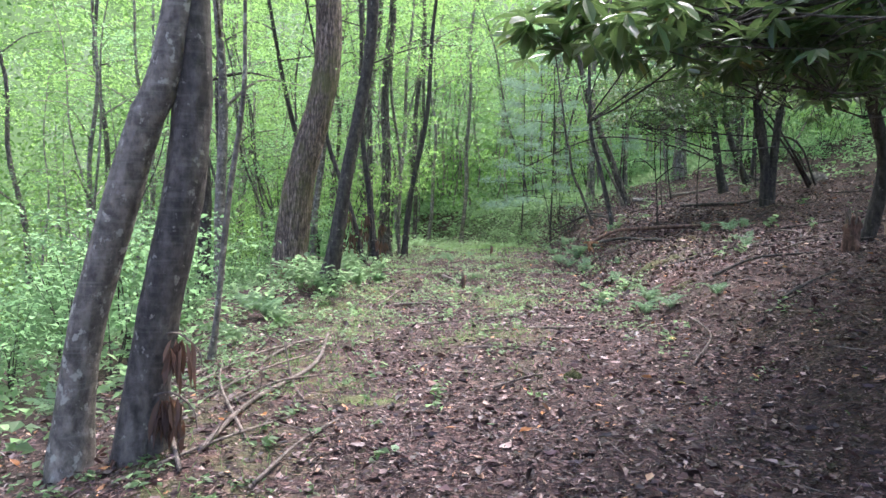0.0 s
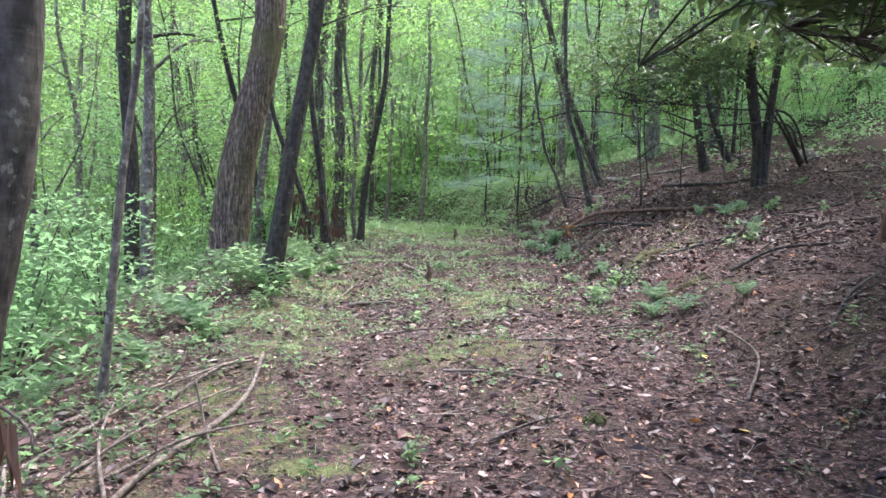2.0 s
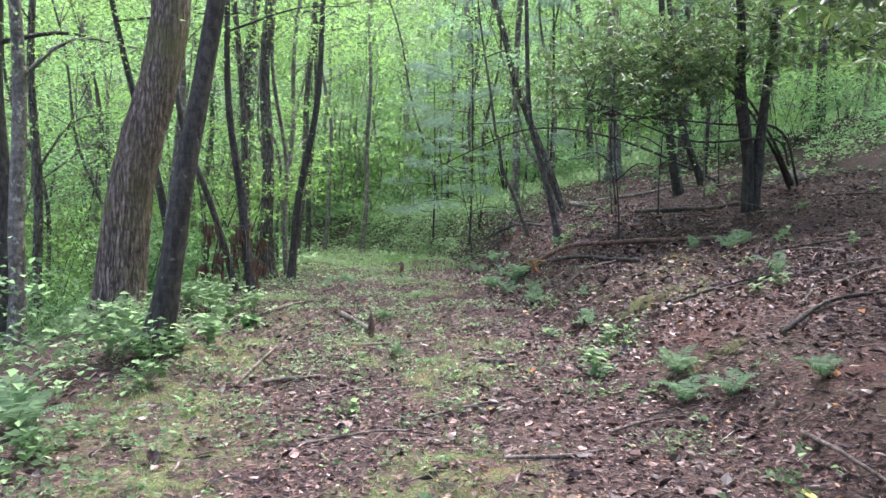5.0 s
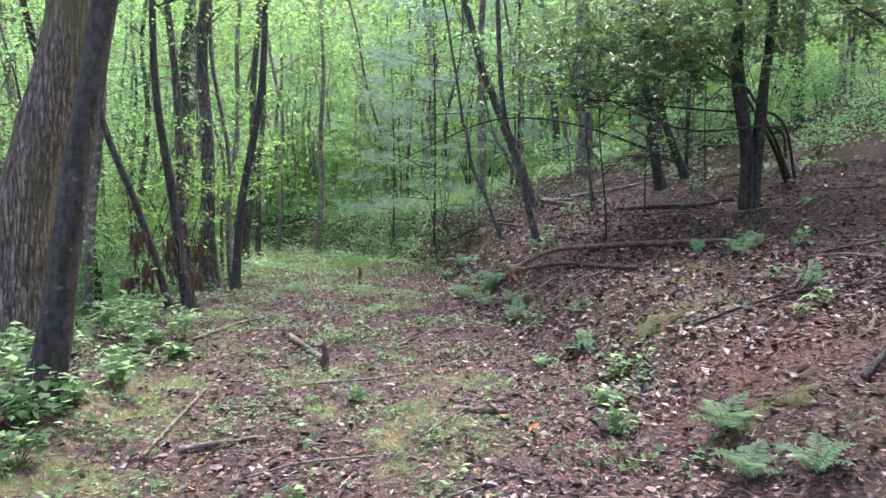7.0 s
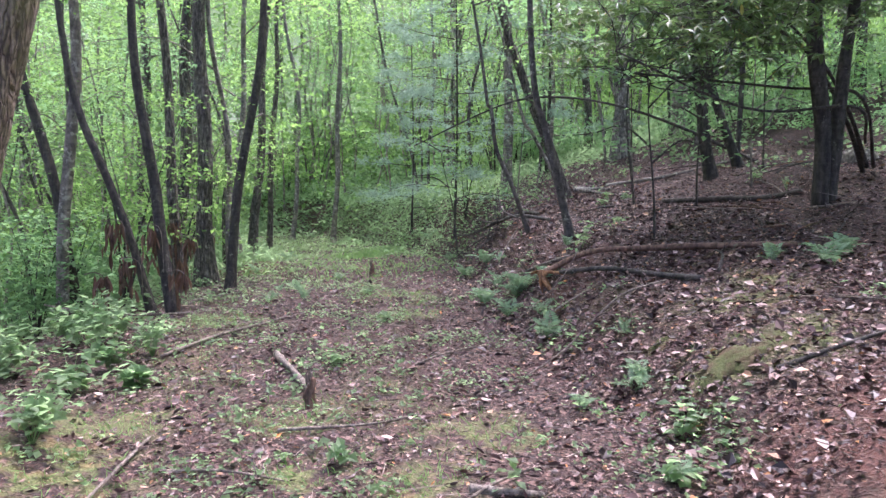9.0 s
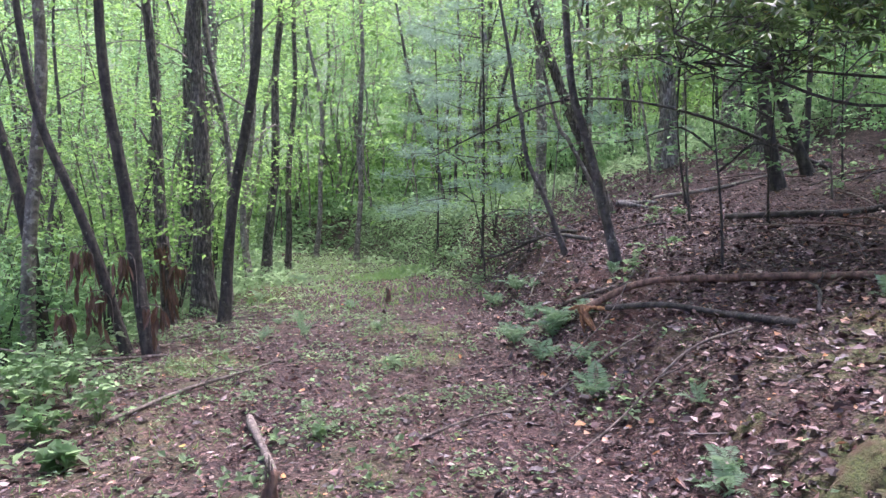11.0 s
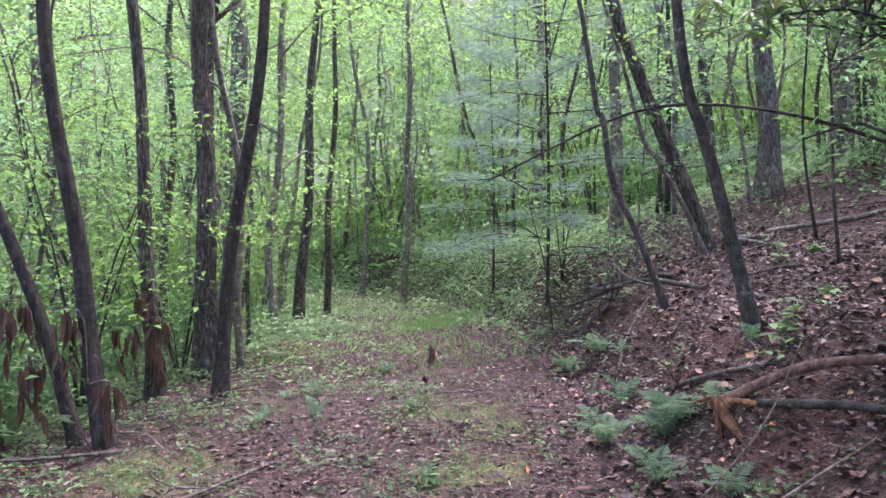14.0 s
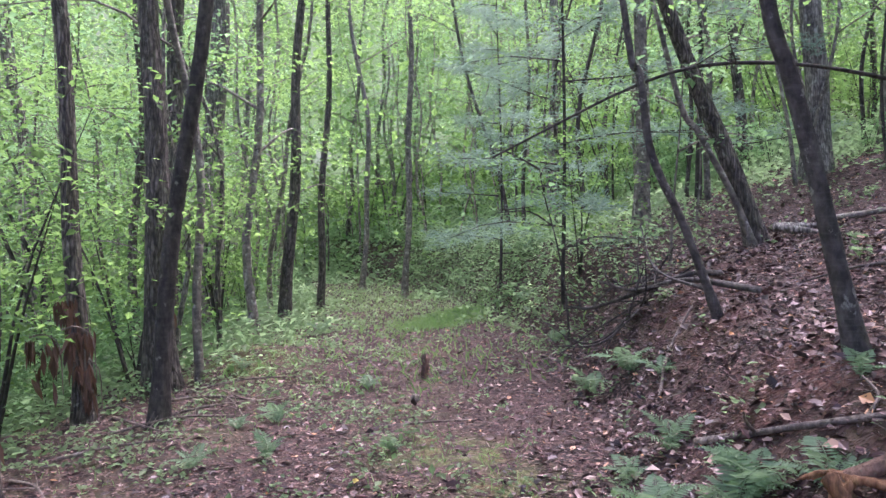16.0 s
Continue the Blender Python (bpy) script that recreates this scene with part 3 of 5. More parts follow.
        copy_thing(kinds[k % 7], pose(x, y, float(ground_height(x, y)), 0, 0, r.uniform(0, 360)))


woods()


def far_woods():
    """Foliage of the far hillsides, where no tree can be told from the next."""
    r = np.random.default_rng(42)
    n = 105000
    y = 30 + 34 * r.random(n)
    x = r.uniform(-0.95, 0.9, n) * y
    z = ground_height(x, y) + np.where(r.random(n) < 0.25, r.uniform(0, 2.5, n), r.uniform(0.5, 27, n) ** np.interp(y, (32, 60), (0.93, 1.0)))
    keep = ~((np.abs(x - trail_axis(y)) < 2.0) & (z < ground_height(x, y) + 3) & (y < 42))
    p = np.stack([x, y, z], -1)[keep]
    n = len(p)
    # gather the leaves into clumps, so that gaps stay between
    p = p + 0.8 * np.stack([np.sin(p[:, 2] * 2.1 + p[:, 0]), np.sin(p[:, 0] * 1.7), 0.6 * np.sin(p[:, 0] * 1.3 + p[:, 1])], -1)
    v, f = scattered(LEAF, p, turns(r.uniform(0, 6.3, n), r.normal(-0.2, 0.5, n), r.normal(0, 0.5, n)), r.uniform(0.0045, 0.0085, n) * p[:, 1])
    tagged(new("far_woods", mesh_of("far_woods", v, f, FRESH)), "sunlit green foliage of the distant woods", "foliage", kind="stuff")


far_woods()


def distance():
    """Added glowing backdrop that paints the valley woods' pale green haze in the gaps."""
    m, n, l, p = nodes_of("glowing_backdrop", 1.0)
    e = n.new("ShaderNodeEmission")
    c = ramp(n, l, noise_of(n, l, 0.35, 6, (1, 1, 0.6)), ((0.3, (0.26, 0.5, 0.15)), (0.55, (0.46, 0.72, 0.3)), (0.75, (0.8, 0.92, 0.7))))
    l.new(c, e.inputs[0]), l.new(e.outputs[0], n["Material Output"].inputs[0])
    # emission brightens the gaps and lifts the light low in the woods
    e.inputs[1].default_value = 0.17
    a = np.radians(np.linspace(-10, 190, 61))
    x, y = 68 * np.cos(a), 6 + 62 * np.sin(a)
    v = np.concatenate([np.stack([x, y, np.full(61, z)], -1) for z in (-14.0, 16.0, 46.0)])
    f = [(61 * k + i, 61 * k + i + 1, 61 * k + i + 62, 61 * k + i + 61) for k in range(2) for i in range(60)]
    tagged(new("backdrop", mesh_of("backdrop", v, f, m)), "added glowing backdrop, pale green in place of woodland haze", "backdrop", kind="structure")


distance()


def far_brush():
    """Low green growth over the floor of the woods."""
    r = np.random.default_rng(43)
    n = 80000
    y = 13 + 51 * r.random(n)
    x = trail_axis(y) + r.uniform(-16, 18, n)
    d = np.abs(x - trail_axis(y))
    keep = ((d > 1.3 + 0.5 * np.sin(y)) | (y > 37)) & ((y > 24) | (y > np.where(x > trail_axis(y), 22.5, 19)) & (x < trail_axis(y) + 3.6) | (x > 7.6 - 0.1 * (y - 14)) & (np.sin(2.1 * x) * np.sin(1.7 * y + x) > -0.1))
    x, y, d = x[keep], y[keep], d[keep]
    n = len(x)
    h = 0.65 * r.gamma(1.6, 0.28, n) * np.clip(d / 2.5 + (y - 36) * 0.2, 0.15, 1.3) * (0.7 + 0.5 * np.sin(1.3 * x) * np.sin(0.9 * y))
    v, f = scattered(LEAF, np.stack([x, y, ground_height(x, y) + 0.02 + h], -1), turns(r.uniform(0, 6.3, n), r.normal(-0.1, 0.4, n), r.normal(0, 0.4, n)), r.uniform(0.004, 0.0075, n) * y)
    tagged(new("low_brush", mesh_of("low_brush", v, f, HERB)), "low green brush over the floor of the woods", "foliage", kind="stuff")


far_brush()

# ---- understory: leafy shrubs and saplings on the slope and in the woods ----
def make_shrub(x, y, height, label, leaves, stems, count, leaf, seed, spread=0.5, name="shrub", group="shrubs of the understory"):
    r = np.random.default_rng(seed)
    t = thing(name, x, y, label, "shrub", group)
    centres = []
    for i in range(stems):
        a = r.uniform(0, 6.28)
        top = np.array([math.cos(a) * height * 0.3, math.sin(a) * height * 0.3, height * r.uniform(0.7, 1.0)])
        part("stem", limb_mesh("stem", [(0, 0, -0.05), top * np.array([0.35, 0.35, 0.5]) + r.normal(0, 0.05, 3), top], 0.006 + 0.005 * height, 0.003, BARK_DARK, 4, 6, 0.05, seed + i), t)
        for w in np.linspace(0.35, 1.0, 5):
            for _ in range(2):
                b = r.uniform(0, 6.28)
                centres.append(top * w + np.array([math.cos(b), math.sin(b), 0.1]) * spread * r.uniform(0.2, 1.0))
    v, f = scattered(LEAF, *leaf_cloud(r, centres, 0.34 * spread, count, leaf, 0.3))
    part("foliage", mesh_of("foliage", v, f, leaves), t)
    return t


def understory():
    r = np.random.default_rng(77)
    kinds = []
    for i in range(6):
        h = (1.0, 1.7, 2.6, 0.7, 3.4, 1.3)[i]
        kinds.append(make_shrub(-7 - i, 27 + i, h, "leafy green understory shrub with thin stems", (SHADE, SHADE, FRESH, SHADE, FRESH, SHADE)[i], (3, 3, 4, 4, 4, 5)[i], (700, 900, 1300, 520, 1600, 1000)[i], (0.065, 0.075, 0.075, 0.06, 0.08, 0.07)[i], 90 + i, (0.45, 0.6, 0.8, 0.4, 1.0, 0.6)[i]))
    spots = []
    for k in range(1200):
        if len(spots) >= 290:
            break
        u = r.random()
        if u < 0.4:
            y = r.uniform(3.5, 34)
            x = trail_axis(y) - np.interp(y, (0, 5, 9, 12.5, 16, 20, 26), (2.4, 2.6, 3.5, 4.2, 3.6, 3.0, 2.8)) - r.gamma(1.6, 2.6)
        elif u < 0.75:
            y = r.uniform(24, 52)
            x = trail_axis(y) + r.choice([-1, 1]) * (max(0, 2.6 - max(0, y - 36) * 0.4) + r.gamma(1.5, 3.5))
        else:
            y = r.uniform(13, 36)
            x = trail_axis(y) + np.interp(y, (13, 17, 24), (9.5, 8, 4.5)) + r.gamma(1.6, 3.5)
        spots.append((x, y))
    for k, (x, y) in enumerate(spots):
        near = y < 17 and x > -5
        i = (0, 3, 5)[k % 3] if near else k % 6
        o = copy_thing(kinds[i], pose(x, y, float(ground_height(x, y)), 0, 0, r.uniform(0, 360)))
        s = r.uniform(0.75, 1.25)
        o.scale = (s, s, s)


understory()
make_shrub(3.35, 20.7, 1.75, "yellow-green leafy bush on a dark stem", FRESH, 3, 900, 0.06, 97, 0.55)


# ---- rhododendrons on the bank ----
def whorls(r, tips, leaf):
    """Rings of seven drooping leathery leaves at the twig tips."""
    k = 7
    tips = np.repeat(np.asarray(tips), k, axis=0)
    n = len(tips)
    yaw = np.tile(np.arange(k) * 2 * np.pi / k, n // k) + np.repeat(r.uniform(0, 6.3, n // k), k) + r.normal(0, 0.15, n)
    tip = np.repeat(r.normal(0.0, 0.3, n // k), k) + r.normal(-0.15, 0.3, n)
    return scattered(LONG_LEAF, tips, turns(yaw, tip, r.normal(0, 0.3, n)), r.uniform(0.7, 1.15, n) * leaf)


def make_rhododendron(x, y, stems, clouds, leaf, label, seed, bark_material=BARK_DARK):
    """stems: ((r0, r1), points) in world metres; clouds: centre, half sizes, whorls, limb to spring from."""
    r = np.random.default_rng(seed)
    t = thing("rhododendron", x, y, label, "shrub", "rhododendrons on the bank")
    o = np.array([x, y, float(ground_height(x, y))])
    ends, made = [], []
    for i, ((r0, r1), pts) in enumerate(stems):
        pts = np.array(pts, float) - o
        pts[0, 2] = min(pts[0, 2], float(ground_height(*(pts[0, :2] + o[:2]))) - o[2] - 0.05) if i == 0 or r0 > 0.04 else pts[0, 2]
        for q in pts[1:-1]:
            q += r.normal(0, 0.05, 3)
        made.append(part("stem", limb_mesh("stem", pts, r0, r1, bark_material, 10, 20, 0.08, seed + i), t))
        ends.append(pts)
    for c, half, n, s in clouds:
        c, half = np.array(c) - o, np.array(half)
        tips = c + half * r.uniform(-1, 1, (n, 3)) * np.array([1, 1, 1])
        tips[:, 2] += 0.25 * half[2] * np.sin(3 * tips[:, 0] + 2 * tips[:, 1])
        v, f = whorls(r, tips, leaf)
        part("foliage", mesh_of("foliage", v, f, LEATHERY), t)
        root = ends[s][-1]
        for j in range(max(4, n // 16)):
            e = tips[r.integers(0, n)]
            start = ends[s][-1] * 0.5 + ends[s][-2] * 0.5 if j % 2 else root
            mid = (start + e) / 2 + r.normal(0, 0.16, 3) - np.array([0, 0, 0.12])
            part("branch", limb_mesh("branch", [start, (start + mid) / 2 + r.normal(0, 0.07, 3), mid, (mid + e) / 2 + r.normal(0, 0.06, 3), e], 0.008, 0.003, bark_material, 5, 9, 0.08, seed + 9 * j), made[s])
            for _ in range(3):
                e2 = tips[np.argmin(np.linalg.norm(tips - (mid + r.normal(0, 0.35, 3)), axis=1))]
                part("twig", limb_mesh("twig", [mid, (mid + e2) / 2 + r.normal(0, 0.05, 3), e2], 0.005, 0.002, bark_material, 4, 6, 0.05, seed + j), made[s])
    return t


make_rhododendron(5.28, 9.1, (((0.09, 0.05), ((5.28, 9.1, 1.0), (5.27, 9.0, 2.1), (5.0, 8.6, 2.9), (4.3, 7.6, 3.2))),
                             ((0.018, 0.008), ((5.2, 8.9, 2.3), (4.2, 7.2, 2.75), (3.0, 5.6, 2.75), (1.6, 4.3, 2.5))),
                             ((0.016, 0.008), ((5.1, 8.8, 2.6), (4.8, 7.4, 2.7), (3.6, 6.6, 2.55), (2.4, 6.2, 2.5)))),
                  # last three leaf clouds are added overhead, out of view, to shade the bank
                  (((0.85, 3.7, 2.36), (0.5, 0.35, 0.15), 44, 1), ((1.7, 4.3, 2.55), (0.8, 0.6, 0.24), 170, 1), ((2.8, 4.9, 2.74), (1.1, 0.9, 0.38), 330, 1), ((3.9, 6.6, 2.85), (1.3, 1.1, 0.42), 270, 2), ((4.9, 8.3, 3.2), (1.2, 1.2, 0.5), 190, 0), ((3.6, 4.6, 3.5), (1.9, 2.0, 0.35), 330, 1), ((3.6, 1.6, 3.2), (1.6, 1.4, 0.4), 230, 1), ((5.4, 5.8, 3.4), (1.2, 1.8, 0.4), 200, 2)),
                  0.17, "rhododendron with dark leathery leaves arching over the bank", 201)
make_rhododendron(6.1, 13.9, (((0.1, 0.06), ((6.1, 13.9, 1.4), (5.98, 13.9, 2.3), (5.9, 13.9, 3.24), (5.9, 13.9, 3.9), (5.85, 13.9, 4.8))),
                              ((0.085, 0.05), ((6.2, 13.9, 1.4), (6.24, 13.9, 2.3), (6.28, 13.9, 3.1), (6.33, 13.9, 3.93), (6.4, 13.9, 4.8)))),
                  (((5.8, 13.6, 4.3), (1.3, 1.0, 0.5), 190, 0), ((7.1, 13.2, 4.0), (1.1, 0.9, 0.45), 170, 1), ((5.6, 13.4, 3.75), (0.9, 0.7, 0.3), 70, 0)),
                  0.13, "black forked rhododendron trunk on the slope", 202)
make_rhododendron(7.45, 14.9, (((0.03, 0.012), ((7.45, 14.9, 1.9), (6.8, 14.5, 2.5), (5.8, 14.2, 3.2), (4.6, 14.0, 3.7))),
                               ((0.024, 0.01), ((7.5, 14.8, 1.9), (6.7, 14.2, 2.75), (5.7, 14.1, 2.85), (3.8, 14.1, 2.9))),
                               ((0.03, 0.012), ((7.4, 14.8, 1.9), (6.9, 14.4, 2.65), (6.1, 14.3, 3.4), (5.1, 14.4, 4.1))),
                               ((0.02, 0.009), ((7.2, 14.6, 2.2), (6.4, 13.9, 2.45), (4.9, 13.6, 2.5), (3.4, 13.4, 3.0)))),
                  (((4.2, 14.3, 3.5), (1.2, 0.9, 0.5), 360, 1), ((5.1, 14.6, 4.05), (1.3, 0.9, 0.5), 330, 2), ((5.1, 13.2, 3.4), (0.9, 0.6, 0.35), 90, 0), ((4.6, 13.4, 3.1), (0.8, 0.6, 0.25), 70, 3), ((5.6, 15.2, 4.0), (1.0, 0.9, 0.4), 70, 2)),
                  0.125, "rhododendron clump with arching bare stems and dark leaves", 203)
make_rhododendron(8.4, 12.2, (((0.04, 0.016), ((8.4, 12.2, 1.9), (7.9, 11.6, 2.6), (7.0, 10.8, 3.2), (5.9, 10.1, 3.6))),
                              ((0.035, 0.014), ((8.3, 12.2, 1.95), (7.6, 12.0, 2.9), (6.9, 12.2, 3.4), (6.2, 12.6, 4.0)))),
                  # clouds lie mostly out of view, thickened to shade the slope
                  (((6.3, 9.8, 3.6), (1.3, 1.2, 0.4), 220, 0), ((7.3, 11.6, 3.9), (1.2, 1.2, 0.45), 220, 1)),
                  0.13, "rhododendron with crooked dark limbs up the slope", 204)


# ---- a young white pine behind the bank ----
def make_pine(x, y, height, radius, label, seed, start=0.12, reach=2.4):
    r = np.random.default_rng(seed)
    t = thing("pine_tree", x, y, label, "tree", "young pines")
    trunk = part("trunk", limb_mesh("trunk", [(0, 0, -0.1), (0.05, 0, height * 0.4), (0.0, 0.05, height)], radius, 0.01, BARK_DARK, 8, 14, 0.05, seed), t)
    tufts = []
    for i in range(int(height * 3.4)):
        z = height * (start + (1 - start) * i / (height * 3.4))
        a = i * 2.4 + r.uniform(-0.4, 0.4)
        ln = reach * (1.05 - 0.75 * z / height) * r.uniform(0.7, 1.1)
        end = np.array([math.cos(a) * ln, math.sin(a) * ln, z + r.uniform(-0.12, 0.22) * ln])
        part("branch", limb_mesh("branch", [(0, 0, z), (end[0] * 0.5, end[1] * 0.5, z + 0.06), end], 0.012, 0.003, BARK_DARK, 4, 6, 0.05, seed + i), trunk)
        for w in np.linspace(0.25, 1, 9):
            for side in (-1, 0, 1):
                q = np.array([end[0] * w, end[1] * w, z + (end[2] - z) * w + 0.05 * math.sin(3 * w)])
                q = q + side * np.array([-math.sin(a), math.cos(a), 0]) * 0.32 * ln * (1.15 - w) * r.uniform(0.4, 1.2) + r.normal(0, 1, 3) * np.array([0.07, 0.07, 0.05])
                tufts.append(q)
    tufts = np.repeat(np.array(tufts), 14, axis=0)
    n = len(tufts)
    v, f = scattered((BLADE[0] * np.array([0.8, 1, 1]), BLADE[1]), tufts + r.normal(0, 0.03, (n, 3)), turns(r.uniform(0, 6.3, n), r.normal(0.05, 0.45, n), r.uniform(-1, 1, n)), r.uniform(0.09, 0.16, n))
    part("needles", mesh_of("needles", v, f, NEEDLES), t)
    return t


make_pine(3.1, 20.6, 6.5, 0.03, "young white pine with soft blue-green needle sprays", 301)
make_pine(2.75, 24.6, 5.5, 0.03, "young white pine beside the far trail", 302, reach=2.0)
make_pine(5.6, 22.6, 7.0, 0.06, "young white pine on the upper bank", 303)
make_pine(7.7, 18.3, 6.5, 0.05, "dark young pine over the slope", 304, 0.45, 2.2)


# ---- trees on the upper slope ----
for k, (x, y, h) in enumerate(((4.1, 13.9, 2.2), (6.3, 15.6, 3.0), (5.3, 15.2, 2.4), (3.9, 18.9, 2.8), (7.0, 16.4, 3.2), (4.6, 20.1, 3.0), (2.95, 19.4, 2.4))):
    g = float(ground_height(x, y))
    make_tree(x, y, 0.014, ((0.1 * math.sin(3 * k), g + 0.45 * h), (0.25 * math.sin(5 * k), g + 0.8 * h)), h, (BARK_DARK, BARK_GREY)[k % 2], "thin bare sapling among the trees on the bank", seed=160 + k, limbs=5, count=140, reach=0.8, leaves=SHADE, sides=6, crown_from=0.35, leaf=0.08)
make_tree(6.64, 17.15, 0.085, ((-0.25, 2.6), (-0.42, 4.4)), 9, BARK_DARK, "dark tree leaning on the upper slope", seed=140, leaves=SHADE, crown_from=0.55)
make_tree(7.4, 17.6, 0.07, ((-0.5, 3.0), (-0.8, 4.6)), 9, BARK_DARK, "dark slanting tree on the upper slope", seed=141, leaves=SHADE, crown_from=0.55)
make_tree(5.6, 17.8, 0.018, ((-0.1, 2.2), (-0.16, 3.2)), 4, BARK_DARK, "thin bare sapling on the slope", seed=142, limbs=3, count=120, reach=0.8, leaves=SHADE)
make_tree(4.9, 16.2, 0.016, ((-0.06, 1.9), (-0.12, 2.6)), 3.2, BARK_BROWN, "thin bare sapling beside the leaning tree", seed=143, limbs=3, count=90, reach=0.7, leaves=SHADE)
make_tree(9.2, 23.5, 0.16, ((0.0, 4.0), (0.1, 5.5)), 14, BARK_GREY, "grey straight tree up the slope", seed=144, sides=14)
make_tree(8.1, 20.4, 0.09, ((0.1, 3.5), (0.15, 5.0)), 11, BARK_BROWN, "brown straight tree up the slope", seed=145)


# ---- sticks, logs and stumps ----
def make_stick(pts, r0, r1, label, name="stick", material=DEAD_WOOD, lift=0.0, seed=0, group="fallen sticks", category="stick", forks=0):
    """pts: (x, y) or (x, y, height over the ground)."""
    r = np.random.default_rng(seed)
    w = []
    for i, p in enumerate(pts):
        h = p[2] if len(p) > 2 else 0.0
        w.append((p[0], p[1], float(ground_height(p[0], p[1])) + h + (r0 + (r1 - r0) * i / (len(pts) - 1)) * 0.75 + 0.012 + lift))
    o = np.array(w[0])
    t = thing(name, o[0], o[1], label, category, group, z=o[2])
    loc = np.array(w) - o
    part("shaft", limb_mesh("shaft", loc, r0, r1, material, 8, 22, 0.1, seed), t)
    for k in range(forks):
        b = smooth_line(loc, 22)[r.integers(5, 20)]
        e = b + np.array([r.normal(0, 0.2), r.normal(0, 0.2), r.uniform(0.02, 0.22)])
        part("side_twig", limb_mesh("side_twig", [b, (b + e) / 2 + r.normal(0, 0.02, 3), e], r1 * 0.8, r1 * 0.4, material, 5, 6, 0.05, seed + k), t)
    return t


make_stick(((-1.92, 5.61), (-1.65, 6.3), (-1.13, 7.0, 0.03)), 0.016, 0.01, "grey fallen stick lying on moss", seed=1, forks=1)
make_stick(((-1.28, 3.96), (-1.22, 4.8), (-0.99, 5.9, 0.02), (-1.0, 6.75, 0.12)), 0.018, 0.014, "thick curved brown stick on the leaves", seed=2)
make_stick(((-1.5, 4.42), (-1.47, 5.6), (-1.34, 6.7, 0.03), (-1.1, 6.85, 0.05)), 0.012, 0.009, "bent pale stick on the leaves", seed=3)
make_stick(((-0.88, 4.9), (-1.05, 5.35, 0.03), (-1.13, 5.45, 0.3)), 0.008, 0.007, "thin pale stick propped up in the litter", seed=4)
make_stick(((-1.3, 3.7), (-1.7, 4.6), (-2.0, 5.2)), 0.014, 0.01, "dark stick at the foot of the twin trees", seed=5)
make_stick(((0.26, 6.5), (0.55, 6.3, 0.01), (0.92, 5.97)), 0.01, 0.007, "short grey stick across the trail", seed=6, forks=1)
make_stick(((0.36, 6.34), (0.3, 5.9)), 0.009, 0.006, "pale broken twig on the trail", seed=7)
make_stick(((-0.92, 13.11), (-0.53, 13.84, 0.02), (-0.2, 14.34, 0.02), (0.13, 14.99)), 0.02, 0.01, "long grey stick along the trail's edge", seed=8, forks=2)
make_stick(((2.0, 11.6), (2.45, 11.95, 0.12), (2.9, 12.0, 0.22), (3.35, 12.07, 0.1)), 0.006, 0.009, "thin grey stick leaning up the bank", seed=9, forks=1)
make_stick(((-0.77, 9.52), (-0.66, 10.2, 0.02), (-0.56, 10.92)), 0.013, 0.009, "pale stick on mossy ground", seed=10)
make_stick(((-0.57, 9.61), (-0.11, 9.68)), 0.02, 0.014, "short brown stick on the leaves", seed=11)
make_stick(((-0.12, 9.03), (0.2, 9.1, 0.01), (0.57, 9.11)), 0.009, 0.006, "thin brown stick on the leaves", seed=12)
make_stick(((2.4, 7.02, 0.05), (2.36, 6.6, 0.06), (2.28, 6.1, 0.03), (1.94, 5.53)), 0.012, 0.009, "curved brown vine stem on the bank", seed=13)
make_stick(((2.81, 15.31), (3.04, 14.71, 0.02), (3.35, 14.25)), 0.02, 0.014, "rotten brown branch at the foot of the bank", seed=14, forks=2)
make_stick(((1.17, 9.63), (1.5, 9.52)), 0.022, 0.015, "short dark stick on the trail", seed=15)
make_stick(((3.14, 10.2), (3.86, 10.11, 0.03), (4.53, 9.95)), 0.014, 0.01, "dark branch lying on the bank", seed=16, forks=3, material=BARK_DARK)
make_stick(((4.0, 10.2), (4.15, 10.15, 0.15), (4.12, 10.1, 0.35)), 0.01, 0.005, "pale upright broken twig on the bank", seed=17, forks=2)
make_stick(((3.9, 17.6), (3.5, 17.4, 0.12), (3.0, 18.3, 0.35), (2.85, 18.9, 0.5)), 0.03, 0.012, "dark fallen branch with bare twigs", seed=18, forks=5, material=BARK_DARK)
make_stick(((3.7, 18.3), (3.3, 18.2, 0.2), (3.05, 18.3, 0.45)), 0.014, 0.006, "bare dark brush on the bank", seed=19, forks=4, material=BARK_DARK)
make_stick(((3.3, 17.9), (3.1, 17.6, 0.2), (3.2, 17.5, 0.5)), 0.012, 0.005, "bare dark brush on the bank", seed=20, forks=4, material=BARK_DARK)
make_stick(((-1.2, 18.2), (-0.6, 18.0, 0.05), (0.0, 17.9)), 0.014, 0.008, "bare stick at the foot of the slim tree", seed=21, forks=3)
make_stick(((-0.9, 17.4), (-0.4, 17.6, 0.04), (0.1, 18.1)), 0.012, 0.006, "bare stick at the foot of the slim tree", seed=22, forks=3)
make_stick(((-1.0, 15.4), (-1.8, 15.0, 0.12), (-2.6, 15.2, 0.4)), 0.016, 0.01, "grey stick over the edge of the slope", seed=23, forks=2)
make_stick(((2.9, 16.2), (3.1, 16.6, 0.05), (3.35, 16.8, 0.1)), 0.012, 0.008, "pale stick on the bare bank", seed=24)
make_stick(((2.2, 13.2), (2.9, 13.6, 0.12), (3.3, 13.9, 0.25)), 0.006, 0.005, "thin pale twig leaning on the log", seed=25)
make_stick(((1.0, 16.8), (1.4, 16.9), (1.7, 16.8)), 0.012, 0.007, "short stick across the trail", seed=26)
